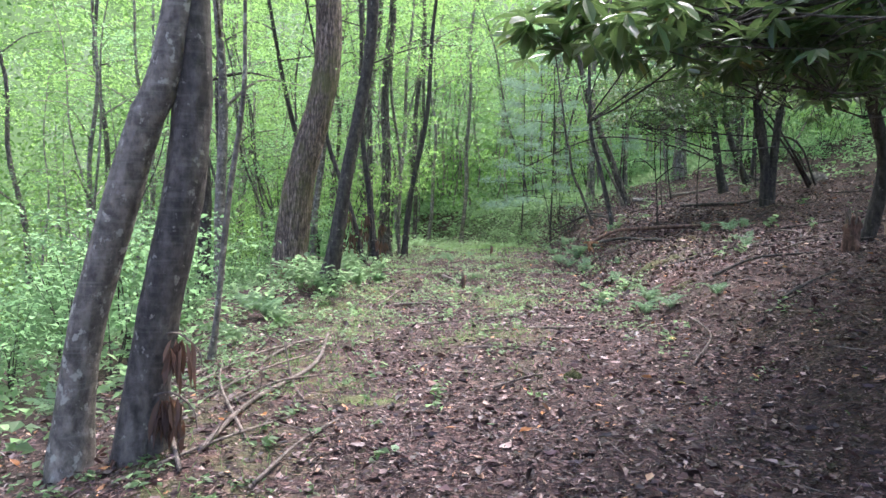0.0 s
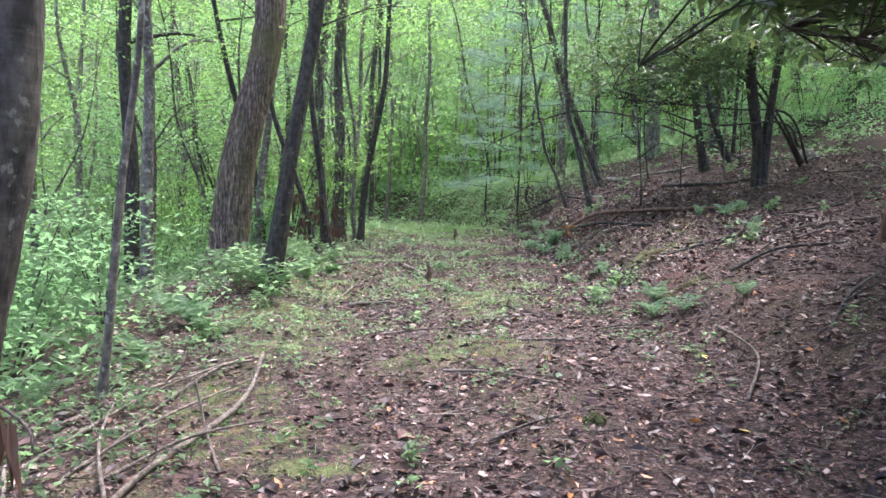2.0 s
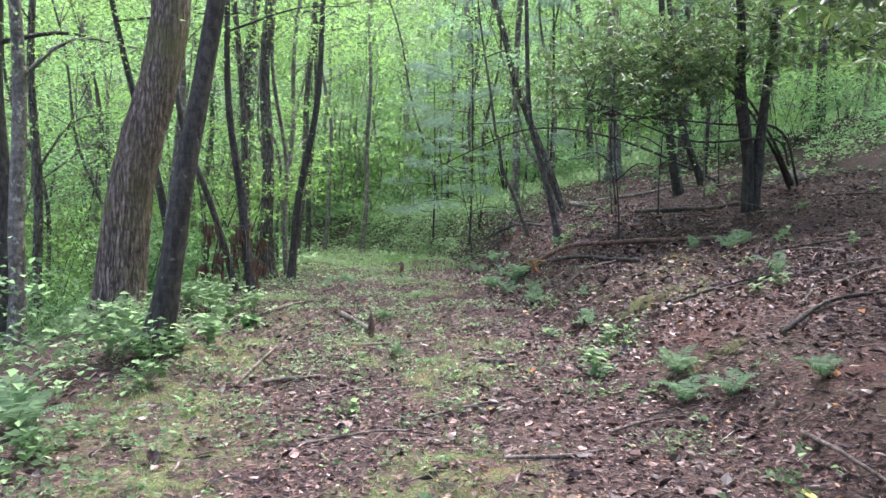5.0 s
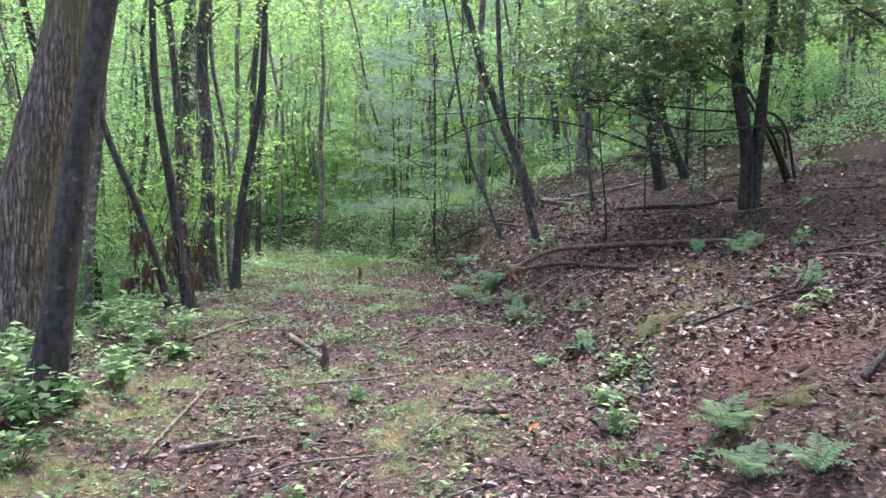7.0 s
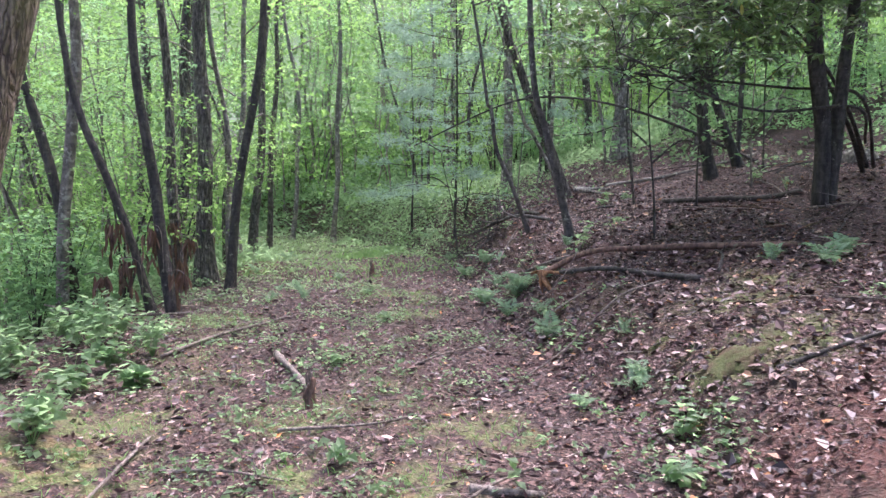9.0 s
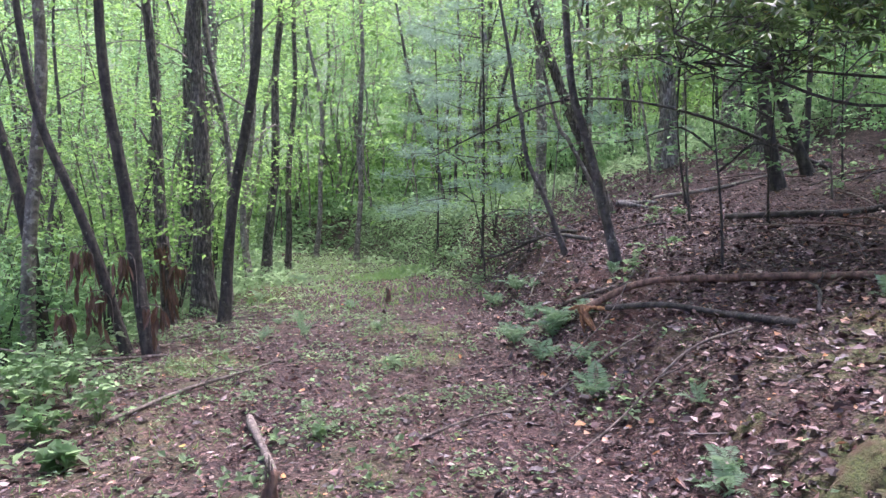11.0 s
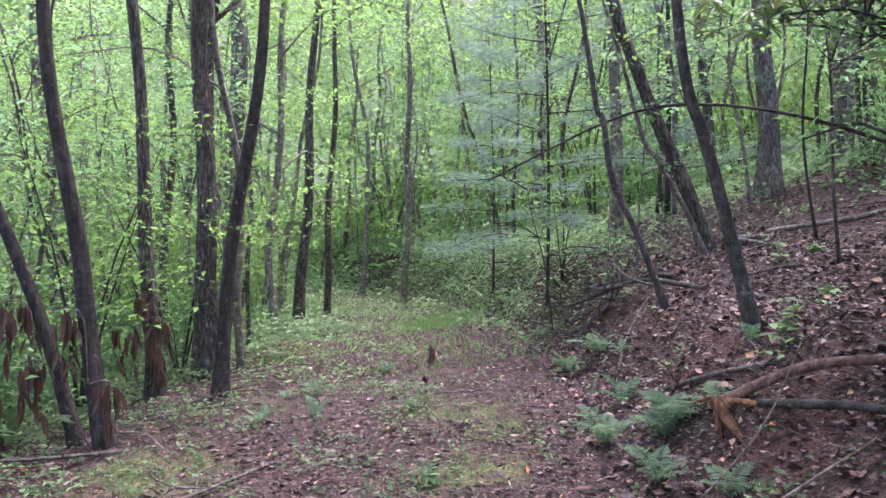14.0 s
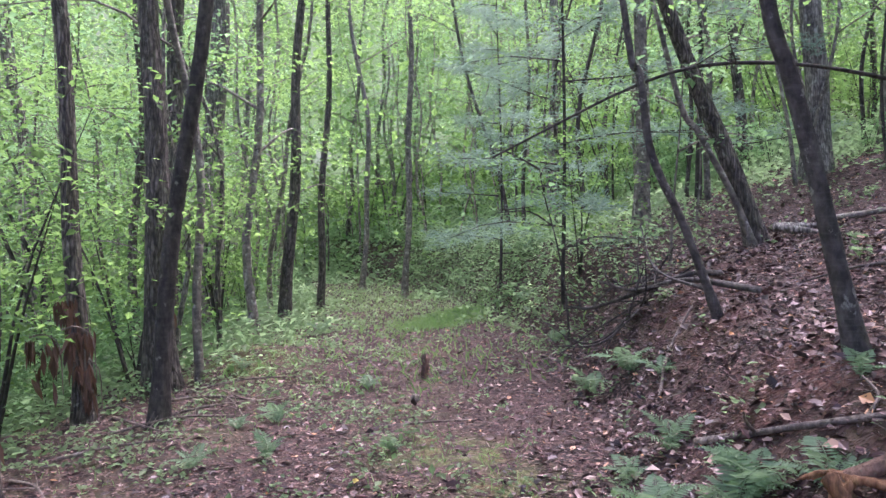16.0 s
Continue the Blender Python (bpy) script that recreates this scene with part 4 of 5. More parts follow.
make_stick(((0.2, 11.0), (0.8, 10.9), (1.1, 11.0)), 0.012, 0.006, "brown stick across the trail", seed=27, forks=1)
make_stick(((-0.2, 7.9), (0.3, 8.0), (0.6, 7.9)), 0.01, 0.006, "thin stick across the trail", seed=28)
make_stick(((0.9, 7.3), (1.2, 7.25), (1.45, 7.3)), 0.012, 0.008, "short dark stick on the trail", seed=29)
for k, (x0, y0, x1, y1, h) in enumerate(((-1.75, 4.3, -1.0, 6.5, 0.05), (-1.1, 4.2, -1.75, 6.0, 0.03), (-1.35, 4.8, -0.75, 5.6, 0.06), (-1.6, 3.6, -0.9, 4.6, 0.02), (-1.95, 4.9, -1.3, 6.9, 0.04), (-0.9, 3.6, -0.6, 4.5, 0.02))):
    make_stick(((x0, y0), (x0 * 0.5 + x1 * 0.5 + 0.08 * math.sin(5 * k), y0 * 0.5 + y1 * 0.5, h), (x1, y1, 0.5 * h)), 0.011, 0.006, "thin grey-brown stick in a tangle on moss", seed=110 + k, forks=2)
for k, (x0, y0, x1, y1, h) in enumerate(((-1.1, 17.0, -0.2, 17.3, 0.06), (-1.3, 17.6, -0.5, 16.7, 0.05), (-0.7, 18.3, -0.1, 17.2, 0.04), (-1.2, 16.4, -0.4, 16.6, 0.05), (-1.0, 18.6, 0.2, 18.9, 0.04), (-1.3, 16.0, -0.7, 15.3, 0.05))):
    make_stick(((x0, y0), (x0 * 0.5 + x1 * 0.5, y0 * 0.5 + y1 * 0.5 + 0.1 * math.sin(4 * k), h), (x1, y1, 0.4 * h)), 0.013, 0.006, "bare grey stick in the brush under the saplings", seed=120 + k, forks=3)
for k, (x0, y0, x1, y1, h) in enumerate(((0.9, 9.3, 1.6, 9.9, 0.02), (0.5, 8.2, 1.2, 8.5, 0.02), (1.6, 7.6, 2.2, 7.9, 0.03), (0.4, 5.2, 0.9, 5.5, 0.01), (-0.4, 10.4, 0.3, 10.1, 0.02), (1.2, 12.2, 1.9, 12.6, 0.02), (2.3, 13.0, 3.2, 13.1, 0.1))):
    make_stick(((x0, y0), (x0 * 0.5 + x1 * 0.5, y0 * 0.5 + y1 * 0.5, h), (x1, y1)), 0.01, 0.005, "thin brown stick on the leaf litter", seed=130 + k, forks=1)
make_stick(((2.6, 5.9), (3.2, 6.6, 0.03), (3.9, 7.2)), 0.016, 0.01, "dark stick up the bank", seed=30, forks=2, material=BARK_DARK)
make_stick(((3.1, 8.3), (3.7, 8.6, 0.02), (4.4, 8.6)), 0.02, 0.012, "dark branch half buried on the bank", seed=31, forks=2, material=BARK_DARK)


make_stick(((3.75, 16.55, 0.04), (3.45, 17.2, 0.16), (3.2, 17.8, 0.28), (3.0, 18.3, 0.6)), 0.026, 0.01, "dark fallen branch with bare twigs on the bank", seed=145, forks=9, material=BARK_SLATE)
make_stick(((3.55, 16.9, 0.05), (3.3, 17.5, 0.35), (3.35, 18.1, 0.7)), 0.016, 0.006, "bare dark brush on the bank", seed=146, forks=6, material=BARK_SLATE)
for k in range(9):
    a = 0.7 * k
    make_stick(((3.35 + 0.1 * math.sin(k), 17.9), (3.15 + 0.3 * math.sin(a), 17.9 + 0.3 * math.cos(a), 0.22), (3.0 + 0.65 * math.sin(a), 18.0 + 0.5 * math.cos(a), 0.35 + 0.25 * math.sin(2.1 * k))), 0.011, 0.004, "bare dark brush on the bank", seed=150 + k, forks=4, material=BARK_DARK)


# twigs and branches strewn over the slope
strew = random.Random(61)
for k in range(34):
    y = strew.uniform(8.5, 19)
    x = strew.uniform(3.7, 4.6 + 0.22 * y)
    a, ln = strew.uniform(0, math.pi), strew.uniform(0.25, 0.75)
    dx, dy = ln * math.cos(a), ln * math.sin(a)
    make_stick(((x - dx, y - dy), (x + 0.06, y, 0.03), (x + dx, y + dy, 0.01)), strew.uniform(0.009, 0.02), 0.005, "bare twig lying on the leafy slope", seed=830 + k, forks=strew.randint(0, 3), material=(DEAD_WOOD, BARK_DARK, RED_WOOD)[k % 3])


def arching_limb():
    t = make_stick(((7.6, 17.6), (6.2, 17.7, 0.95), (5.2, 17.8, 1.45), (4.25, 17.9, 1.75), (3.4, 18.0, 1.95), (2.0, 18.2, 2.05)), 0.027, 0.01, "long bare grey limb arching over the bank", "dead_limb", BARK_DARK, seed=40, forks=4, group="fallen trees", category="branch")
    return t


arching_limb()


def fallen_log():
    """The trunk that lies down the bank, snapped at its lower end."""
    t = make_stick(((2.86, 14.02, 0.17), (3.3, 13.8, 0.11), (3.75, 13.5, 0.06), (4.3, 13.0, 0.03), (4.85, 12.5, 0.01)), 0.031, 0.03, "fallen reddish-brown log with a snapped orange end", "fallen_log", RED_WOOD, seed=50, group="fallen trees", category="log")
    r = np.random.default_rng(51)
    for k in range(6):
        e = np.array([r.normal(0.05, 0.025), r.normal(-0.04, 0.03), -r.uniform(0.08, 0.27)])
        part("splinter", limb_mesh("splinter", [(0.04, -0.04, 0.02), e * 0.5 + np.array([-0.02, 0, 0.02]), e], 0.024, 0.005, BROKEN_WOOD, 5, 6, 0.2, 50 + k), t, "torn orange heartwood")
    part("torn_slab", limb_mesh("torn_slab", [(-0.02, 0.0, 0.03), (0.03, -0.08, -0.08), (0.09, -0.2, -0.2), (0.12, -0.26, -0.24)], 0.034, 0.01, BROKEN_WOOD, 7, 9, 0.25, 58), t, "torn orange heartwood")
    for k in range(4):
        part("splinter", limb_mesh("splinter", [(0.2 * k / 3, -0.2 * k / 3, 0.03), (-0.02, 0.02, 0.035), (-0.06 - 0.02 * k, 0.05, 0.0)], 0.02, 0.004, BROKEN_WOOD, 5, 6, 0.2, 70 + k), t, "torn orange heartwood")


fallen_log()
make_stick(((3.02, 13.85, 0.08), (3.3, 13.25, 0.04), (3.55, 12.65, 0.02), (3.72, 12.15, 0.0)), 0.022, 0.028, "dark grey branch under the fallen log", "fallen_branch", BARK_DARK, seed=52, forks=0, group="fallen trees", category="branch")
make_stick(((5.2, 15.95), (5.6, 15.4), (6.0, 14.95, -0.03), (6.35, 14.6, -0.02)), 0.036, 0.05, "dark rotten mossy log on the slope", "fallen_log", BARK_DARK, seed=53, group="fallen trees", category="log")
make_stick(((5.5, 18.8), (6.5, 18.4), (8.0, 18.2)), 0.03, 0.025, "grey fallen trunk on the upper slope", "fallen_log", BARK_GREY, seed=54, group="fallen trees", category="log")
make_stick(((0.08, 13.03), (0.22, 12.5), (0.39, 11.9)), 0.032, 0.022, "pale rotten branch on the trail", "rotten_branch", DEAD_WOOD, seed=55, group="fallen trees", category="branch")
for k, (dx, dy) in enumerate(((0.45, 0.1), (0.6, -0.25), (0.35, -0.5))):
    make_stick(((4.85, 18.6, 0.1), (4.85 + dx * 0.5, 18.6 + dy * 0.5, 0.05), (4.85 + dx, 18.6 + dy)), 0.045, 0.015, "bared pale root of the leaning tree", "tree_root", BARK_PALE, seed=56 + k, group="bared roots", category="root")


def lumpy(r, half, rings=16, sides=32, rough=0.12, bottom=-0.3):
    """Verts and quads of an uneven cushion that sinks into the ground."""
    u = np.linspace(0.02, 1, rings)
    a = np.linspace(0, 2 * np.pi, sides, endpoint=False)
    bumps = 1 + rough * (np.sin(3 * a[None] + 4 * u[:, None] + r.uniform(0, 6)) + np.sin(5 * a[None] - 3 * u[:, None]) + r.normal(0, 0.45, (rings, sides)))
    rad = np.sin(u * np.pi / 2)[:, None] * bumps
    z = (np.cos(u * np.pi / 2)[:, None] * (1 + 0.5 * rough * r.normal(0, 1, (rings, sides)))) + bottom * (u ** 6)[:, None]
    z = z * half[2] - 0.09 * (u ** 5)[:, None]
    v = np.stack([rad * np.cos(a) * half[0], rad * np.sin(a) * half[1], z], -1).reshape(-1, 3)
    i = np.arange(rings - 1)[:, None] * sides
    j = np.arange(sides)[None]
    k = (j + 1) % sides
    return v, np.stack([i + j, i + sides + j, i + sides + k, i + k], -1).reshape(-1, 4)


def make_cushion(x, y, half, seed, label="low green moss cushion on the ground", material=None, name="moss_cushion", category="moss", group="moss cushions", rough=0.1):
    r = np.random.default_rng(seed)
    v, f = lumpy(r, half, rough=rough)
    v = np.array(v, dtype=float)
    if name == "moss_cushion":
        # an uneven, lobed outline, draped over the slope
        turn = np.arctan2(v[:, 1], v[:, 0])
        lobes = 1 + 0.22 * np.sin(3 * turn + seed) + 0.16 * np.sin(5 * turn + 2.1 * seed) + 0.1 * np.sin(9 * turn + seed)
        v[:, 0] *= lobes
        v[:, 1] *= lobes
        base = float(ground_height(x, y))
        v[:, 2] += np.array([float(ground_height(x + a, y + b)) - base for a, b in v[:, :2]])
    o = new(name, mesh_of(name, v, f, material or MOSS, True))
    o.matrix_basis = pose(x, y, float(ground_height(x, y)) - 0.01, 0, 0, 0 if name == "moss_cushion" else r.uniform(0, 360))
    return tagged(o, label, category, group)


for k, (x, y, a, b, h) in enumerate(((0.66, 6.97, 0.3, 0.2, 0.035), (0.95, 7.3, 0.2, 0.16, 0.03), (-0.0, 7.05, 0.2, 0.14, 0.03), (-1.17, 6.13, 0.3, 0.22, 0.05), (-0.55, 4.6, 0.2, 0.1, 0.03),
                                     (-0.75, 5.4, 0.12, 0.1, 0.03), (3.05, 10.6, 0.2, 0.16, 0.1), (3.34, 10.5, 0.26, 0.2, 0.08), (3.73, 11.4, 0.35, 0.2, 0.07))):
    make_cushion(x, y, (a, b, h * 0.22), 400 + k, rough=0.07)
for k, (x, y, a, b, h) in enumerate(((2.9, 11.28, 0.14, 0.1, 0.1), (-0.9, 11.8, 0.3, 0.2, 0.04), (-1.2, 9.3, 0.35, 0.25, 0.05), (0.2, 9.0, 0.18, 0.14, 0.03), (2.62, 8.55, 0.22, 0.16, 0.1), (0.75, 13.1, 0.25, 0.16, 0.03), (1.2, 15.3, 0.3, 0.2, 0.04), (-0.3, 13.5, 0.25, 0.2, 0.04), (2.66, 10.2, 0.2, 0.14, 0.06))):
    make_cushion(x, y, (a, b, h * 0.22), 420 + k, rough=0.07)
make_cushion(1.25, 17.77, (0.06, 0.05, 0.07), 441, "small grey stone on the trail", BARK_GREY, "stone", "stone", "stones")
make_cushion(3.02, 10.5, (0.24, 0.18, 0.075), 444)
make_cushion(2.82, 8.45, (0.13, 0.11, 0.05), 447)
make_cushion(1.0, 5.35, (0.07, 0.06, 0.06), 446, "small mossy brown stone on the trail", MOSS, "stone", "stone", "stones", 0.2)
make_cushion(7.9, 15.6, (0.28, 0.2, 0.2), 442, "mossy grey boulder on the slope", BARK_GREY, "stone", "stone", "stones")
make_cushion(-0.75, 4.15, (0.1, 0.05, 0.012), 443, "flat pale mossy bark slab", DEAD_WOOD, "bark_slab", "bark", "")


def make_stump(x, y, radius, height, label, seed):
    r = np.random.default_rng(seed)
    t = thing("stump", x, y, label, "stump", "stumps")
    wood = part("wood", limb_mesh("wood", [(0, 0, -0.08), (0.01, 0, height * 0.5), (0.03, 0.01, height)], radius * 1.35, radius * 0.8, RED_WOOD, 14, 12, 0.2, seed), t)
    for k in range(5):
        a = k * 1.26 + r.uniform(0, 0.5)
        e = np.array([math.cos(a), math.sin(a), 0]) * radius * 0.7
        part("splinter", limb_mesh("splinter", [e + np.array([0, 0, height * 0.8]), e * 0.9 + np.array([0, 0, height * 1.1]), e * 0.7 + np.array([0, 0, height * r.uniform(1.15, 1.5)])], radius * 0.22, 0.003, DEAD_WOOD, 5, 6, 0.2, seed + k), wood)


make_stump(4.58, 8.2, 0.08, 0.38, "dark broken stump beside a slender tree", 452)
make_stump(0.39, 11.52, 0.03, 0.2, "small pale upright stub on the trail", 453)
make_stump(1.33, 18.6, 0.03, 0.2, "small brown upright stub on the trail", 454)


# ---- withered leaves that hang in the saplings ----
def make_withered(x, y, z, n, length, seed):
    r = np.random.default_rng(seed)
    t = thing("withered_branch", x, y, "broken twig with hanging withered brown leaves", "branch", "withered branches", z=z)
    part("twig", limb_mesh("twig", [(-0.12, 0, 0.02), (0, 0, 0.04), (0.1, 0.03, -0.06), (0.12, 0.02, -length)], 0.008, 0.004, DEAD_WOOD, 5, 10, 0.08, seed), t)
    strands = 4
    sx, sy = r.normal(0, 0.06, strands), r.normal(0, 0.05, strands)
    k = r.integers(0, strands, n)
    p = np.stack([sx[k] + r.normal(0, 0.022, n), sy[k] + r.normal(0, 0.022, n), r.uniform(-length * 0.9, 0.04, n) * (0.5 + 0.5 * np.cos(k))], -1)
    v, f = scattered(CURLED, p, turns(r.uniform(0, 6.3, n), r.normal(-1.45, 0.14, n), r.uniform(-1.5, 1.5, n)), r.uniform(0.12, 0.24, n)[:, None] * np.array([[0.3, 1, 0.5]]))
    part("leaves", mesh_of("leaves", v, f, HANGING), t)


for k, (x, y, z, n, ln) in enumerate(((-1.94, 15.7, 1.2, 40, 0.6), (-1.5, 15.6, 1.15, 36, 0.55), (-1.55, 17.5, 1.1, 40, 0.5), (-1.75, 15.6, 0.75, 36, 0.4), (-1.2, 15.5, 0.6, 30, 0.4), (-1.7, 17.3, 0.8, 30, 0.45),
                                      (-1.5, 17.55, 0.55, 36, 0.4), (-2.1, 15.4, 0.6, 36, 0.45), (-1.35, 19.0, 0.8, 40, 0.5), (-1.4, 3.98, 0.72, 22, 0.14), (-1.42, 3.95, 0.4, 34, 0.16), (-1.3, 17.0, 0.9, 24, 0.4))):
    make_withered(x, y, z, n, ln, 500 + k)

# ---- ferns ----
def frond_mesh(seed, length=1.0):
    r = np.random.default_rng(seed)
    n = 19
    u = np.linspace(0.08, 1, n)
    arc = np.stack([0.05 * np.sin(u * 2 + seed), u * 0.86, 0.62 * u - 0.62 * u ** 2.2 + 0.05], -1)
    v, q = tube(smooth_line(np.vstack([[0, 0, 0], arc[::3]]), 10), np.linspace(0.008, 0.002, 10), 4, 0.0, 0, seed)
    leaf_len = 0.24 * np.sin(np.clip(u * 1.08, 0, 1) ** 0.75 * np.pi) ** 0.8 + 0.015
    pos = np.repeat(arc, 2, axis=0)
    side = np.tile([1.0, -1.0], n)
    size = np.stack([np.full(2 * n, 0.085), np.repeat(leaf_len, 2), np.full(2 * n, 0.1)], -1)
    lv, lf = scattered(LONG_LEAF, pos, turns(-side * (1.25 + r.normal(0, 0.06, 2 * n)), r.normal(-0.15, 0.12, 2 * n), side * 0.25), size * np.array([1.5, 1, 1]))
    tri = np.vstack([q[:, [0, 1, 2]], q[:, [0, 2, 3]]])
    tri = tri[(tri[:, 0] != tri[:, 1]) & (tri[:, 1] != tri[:, 2]) & (tri[:, 0] != tri[:, 2])]
    return mesh_of("frond", np.vstack([v, lv]), np.vstack([tri, lf + len(v)]), FERN)


FRONDS = [frond_mesh(s) for s in (1, 2, 3)]


def make_fern(x, y, size, count, seed, label="green fern with arching feathery fronds", up=0.5):
    r = np.random.default_rng(seed)
    t = thing("fern", x, y, label, "fern", "ferns along the trail")
    for k in range(count):
        f = part("frond", FRONDS[k % 3], t)
        s = 0.88 * size * r.uniform(0.7, 1.15)
        f.matrix_basis = pose(0, 0, 0.0, math.degrees(r.normal(up, 0.22)), 0, 360 * k / count + r.uniform(-20, 20)) @ Matrix.Diagonal((s, s, s, 1))


for k, (x, y, s, n) in enumerate(((-1.95, 8.5, 0.55, 11), (-2.35, 9.2, 0.45, 8), (2.3, 8.12, 0.32, 9), (2.85, 7.5, 0.32, 7), (2.48, 8.6, 0.36, 9), (2.5, 7.88, 0.34, 8), (2.53, 12.7, 0.4, 7), (4.62, 11.75, 0.42, 8), (4.95, 12.0, 0.4, 6), (2.02, 8.95, 0.2, 6), (2.2, 9.6, 0.22, 6), (2.6, 10.95, 0.28, 7), (2.2, 10.9, 0.24, 6), (2.68, 11.1, 0.25, 6), (4.25, 10.2, 0.35, 6))):
    make_fern(x, y, s, n, 600 + k)
for k, (x, y, s, n) in enumerate(((2.72, 14.5, 0.45, 9), (2.4, 14.75, 0.4, 8), (2.5, 14.05, 0.36, 8), (2.95, 17.1, 0.45, 8), (2.7, 17.4, 0.4, 7), (3.02, 16.5, 0.3, 6), (2.73, 15.5, 0.36, 7), (2.81, 14.6, 0.42, 8), (2.96, 14.25, 0.4, 7))):
    make_fern(x, y, s, n, 620 + k)
for k, (x, y, s, n) in enumerate(((2.44, 15.3, 0.3, 6), (0.26, 16.2, 0.3, 7), (-0.18, 16.05, 0.28, 6), (0.15, 17.2, 0.3, 6), (0.79, 18.3, 0.3, 6), (-0.09, 16.9, 0.22, 6), (2.9, 20.0, 0.35, 7), (2.7, 13.5, 0.35, 6), (2.85, 11.75, 0.2, 5))):
    make_fern(x, y, s, n, 640 + k)
for k, (x, y, s, n) in enumerate(((-2.1, 7.4, 0.34, 7), (-2.5, 6.6, 0.4, 7), (-2.9, 5.6, 0.45, 8), (-3.0, 4.6, 0.45, 8), (4.4, 12.2, 0.3, 5), (1.1, 16.1, 0.2, 5), (3.4, 14.75, 0.25, 5), (-0.6, 19.2, 0.3, 6), (2.9, 22.5, 0.4, 7), (3.2, 24, 0.4, 7), (-0.2, 22.5, 0.35, 7))):
    make_fern(x, y, s, n, 660 + k)


# ---- broad-leaved seedlings ----
def make_seedling(x, y, height, leaves, leaf, seed, label="small broad-leaved green seedling"):
    r = np.random.default_rng(seed)
    t = thing("seedling", x, y, label, "plant", "seedlings")
    leaves = int(leaves * 1.9)
    n = max(3, leaves // 9)
    tops = []
    for k in range(n):
        e = np.array([r.normal(0, 0.35 * height), r.normal(0, 0.35 * height), height * r.uniform(0.5, 1)])
        part("stalk", limb_mesh("stalk", [(0, 0, -0.02), e * 0.5 + np.array([0, 0, 0.1 * height]), e], 0.003, 0.0015, HERB, 4, 5, 0.0, seed + k), t)
        tops.extend([e, e * 0.75])
    tops = np.array(tops)
    p = tops[r.integers(0, len(tops), leaves)] * r.uniform(0.55, 1.05, (leaves, 1)) + r.normal(0, 0.03, (leaves, 3))
    v, f = scattered(LEAF, p, turns(r.uniform(0, 6.3, leaves), r.normal(-0.1, 0.3, leaves), r.normal(0, 0.25, leaves)), r.uniform(0.7, 1.2, leaves) * leaf * 1.15)
    part("foliage", mesh_of("foliage", v, f, HERB), t)


for k, (x, y, h, n, s) in enumerate(((-0.97, 12.35, 0.2, 34, 0.1), (-1.3, 12.9, 0.28, 40, 0.09), (-1.6, 13.6, 0.45, 70, 0.08), (-1.04, 13.3, 0.4, 60, 0.07), (-1.55, 14.1, 0.4, 50, 0.08), (1.98, 9.0, 0.16, 14, 0.07), (2.2, 9.55, 0.15, 12, 0.07), (1.2, 14.4, 0.12, 12, 0.08))):
    make_seedling(x, y, h, n, s, 700 + k)
for k, (x, y, h, n, s) in enumerate(((0.6, 12.5, 0.12, 20, 0.06), (3.5, 14.5, 0.3, 16, 0.09), (-1.9, 11.2, 0.4, 50, 0.08), (-1.2, 11.0, 0.3, 50, 0.07), (-1.35, 10.3, 0.25, 40, 0.07), (0.0, 5.0, 0.16, 14, 0.05), (-0.3, 3.9, 0.06, 3, 0.07), (0.55, 10.3, 0.14, 16, 0.06), (2.5, 10.1, 0.16, 20, 0.07), (0.1, 8.6, 0.1, 14, 0.06), (-2.2, 12.0, 0.5, 60, 0.09), (-1.5, 9.9, 0.4, 60, 0.08), (-1.9, 10.2, 0.5, 70, 0.08), (-1.15, 10.7, 0.3, 40, 0.07), (-1.4, 9.4, 0.25, 36, 0.07), (-1.9, 14.0, 0.5, 60, 0.09), (-2.2, 13.0, 0.5, 60, 0.09), (-1.4, 12.2, 0.3, 40, 0.1), (-1.7, 7.9, 0.2, 30, 0.07), (-1.9, 6.9, 0.25, 30, 0.07))):
    make_seedling(x, y, h, n, s, 720 + k)


for k in range(22):
    y = strew.uniform(9.5, 20)
    make_seedling(strew.uniform(3.4, 4.4 + 0.2 * y), y, strew.uniform(0.1, 0.28), strew.randint(6, 16), strew.uniform(0.05, 0.08), 860 + k)


# ---- low leafy patches on the trail ----
def make_herb_patch(x, y, radius, seed):
    r = np.random.default_rng(seed)
    n = int(420 * radius ** 1.4)
    a, d = r.uniform(0, 6.3, n), radius * r.random(n) ** 0.7
    px, py = x + d * np.cos(a), y + 0.8 * d * np.sin(a)
    pz = ground_height(px, py) + 0.012 + 0.09 * r.random(n) * (1.1 - d / radius)
    t = thing("herb_patch", x, y, "low patch of light green herbs on the trail", "plants", "herb patches")
    part("foliage", mesh_of("foliage", *scattered(LEAF, np.stack([px - x, py - y, pz - float(ground_height(x, y))], -1), turns(r.uniform(0, 6.3, n), r.normal(0.1, 0.3, n), r.normal(0, 0.3, n)), r.uniform(0.02, 0.05, n)), HERB), t)


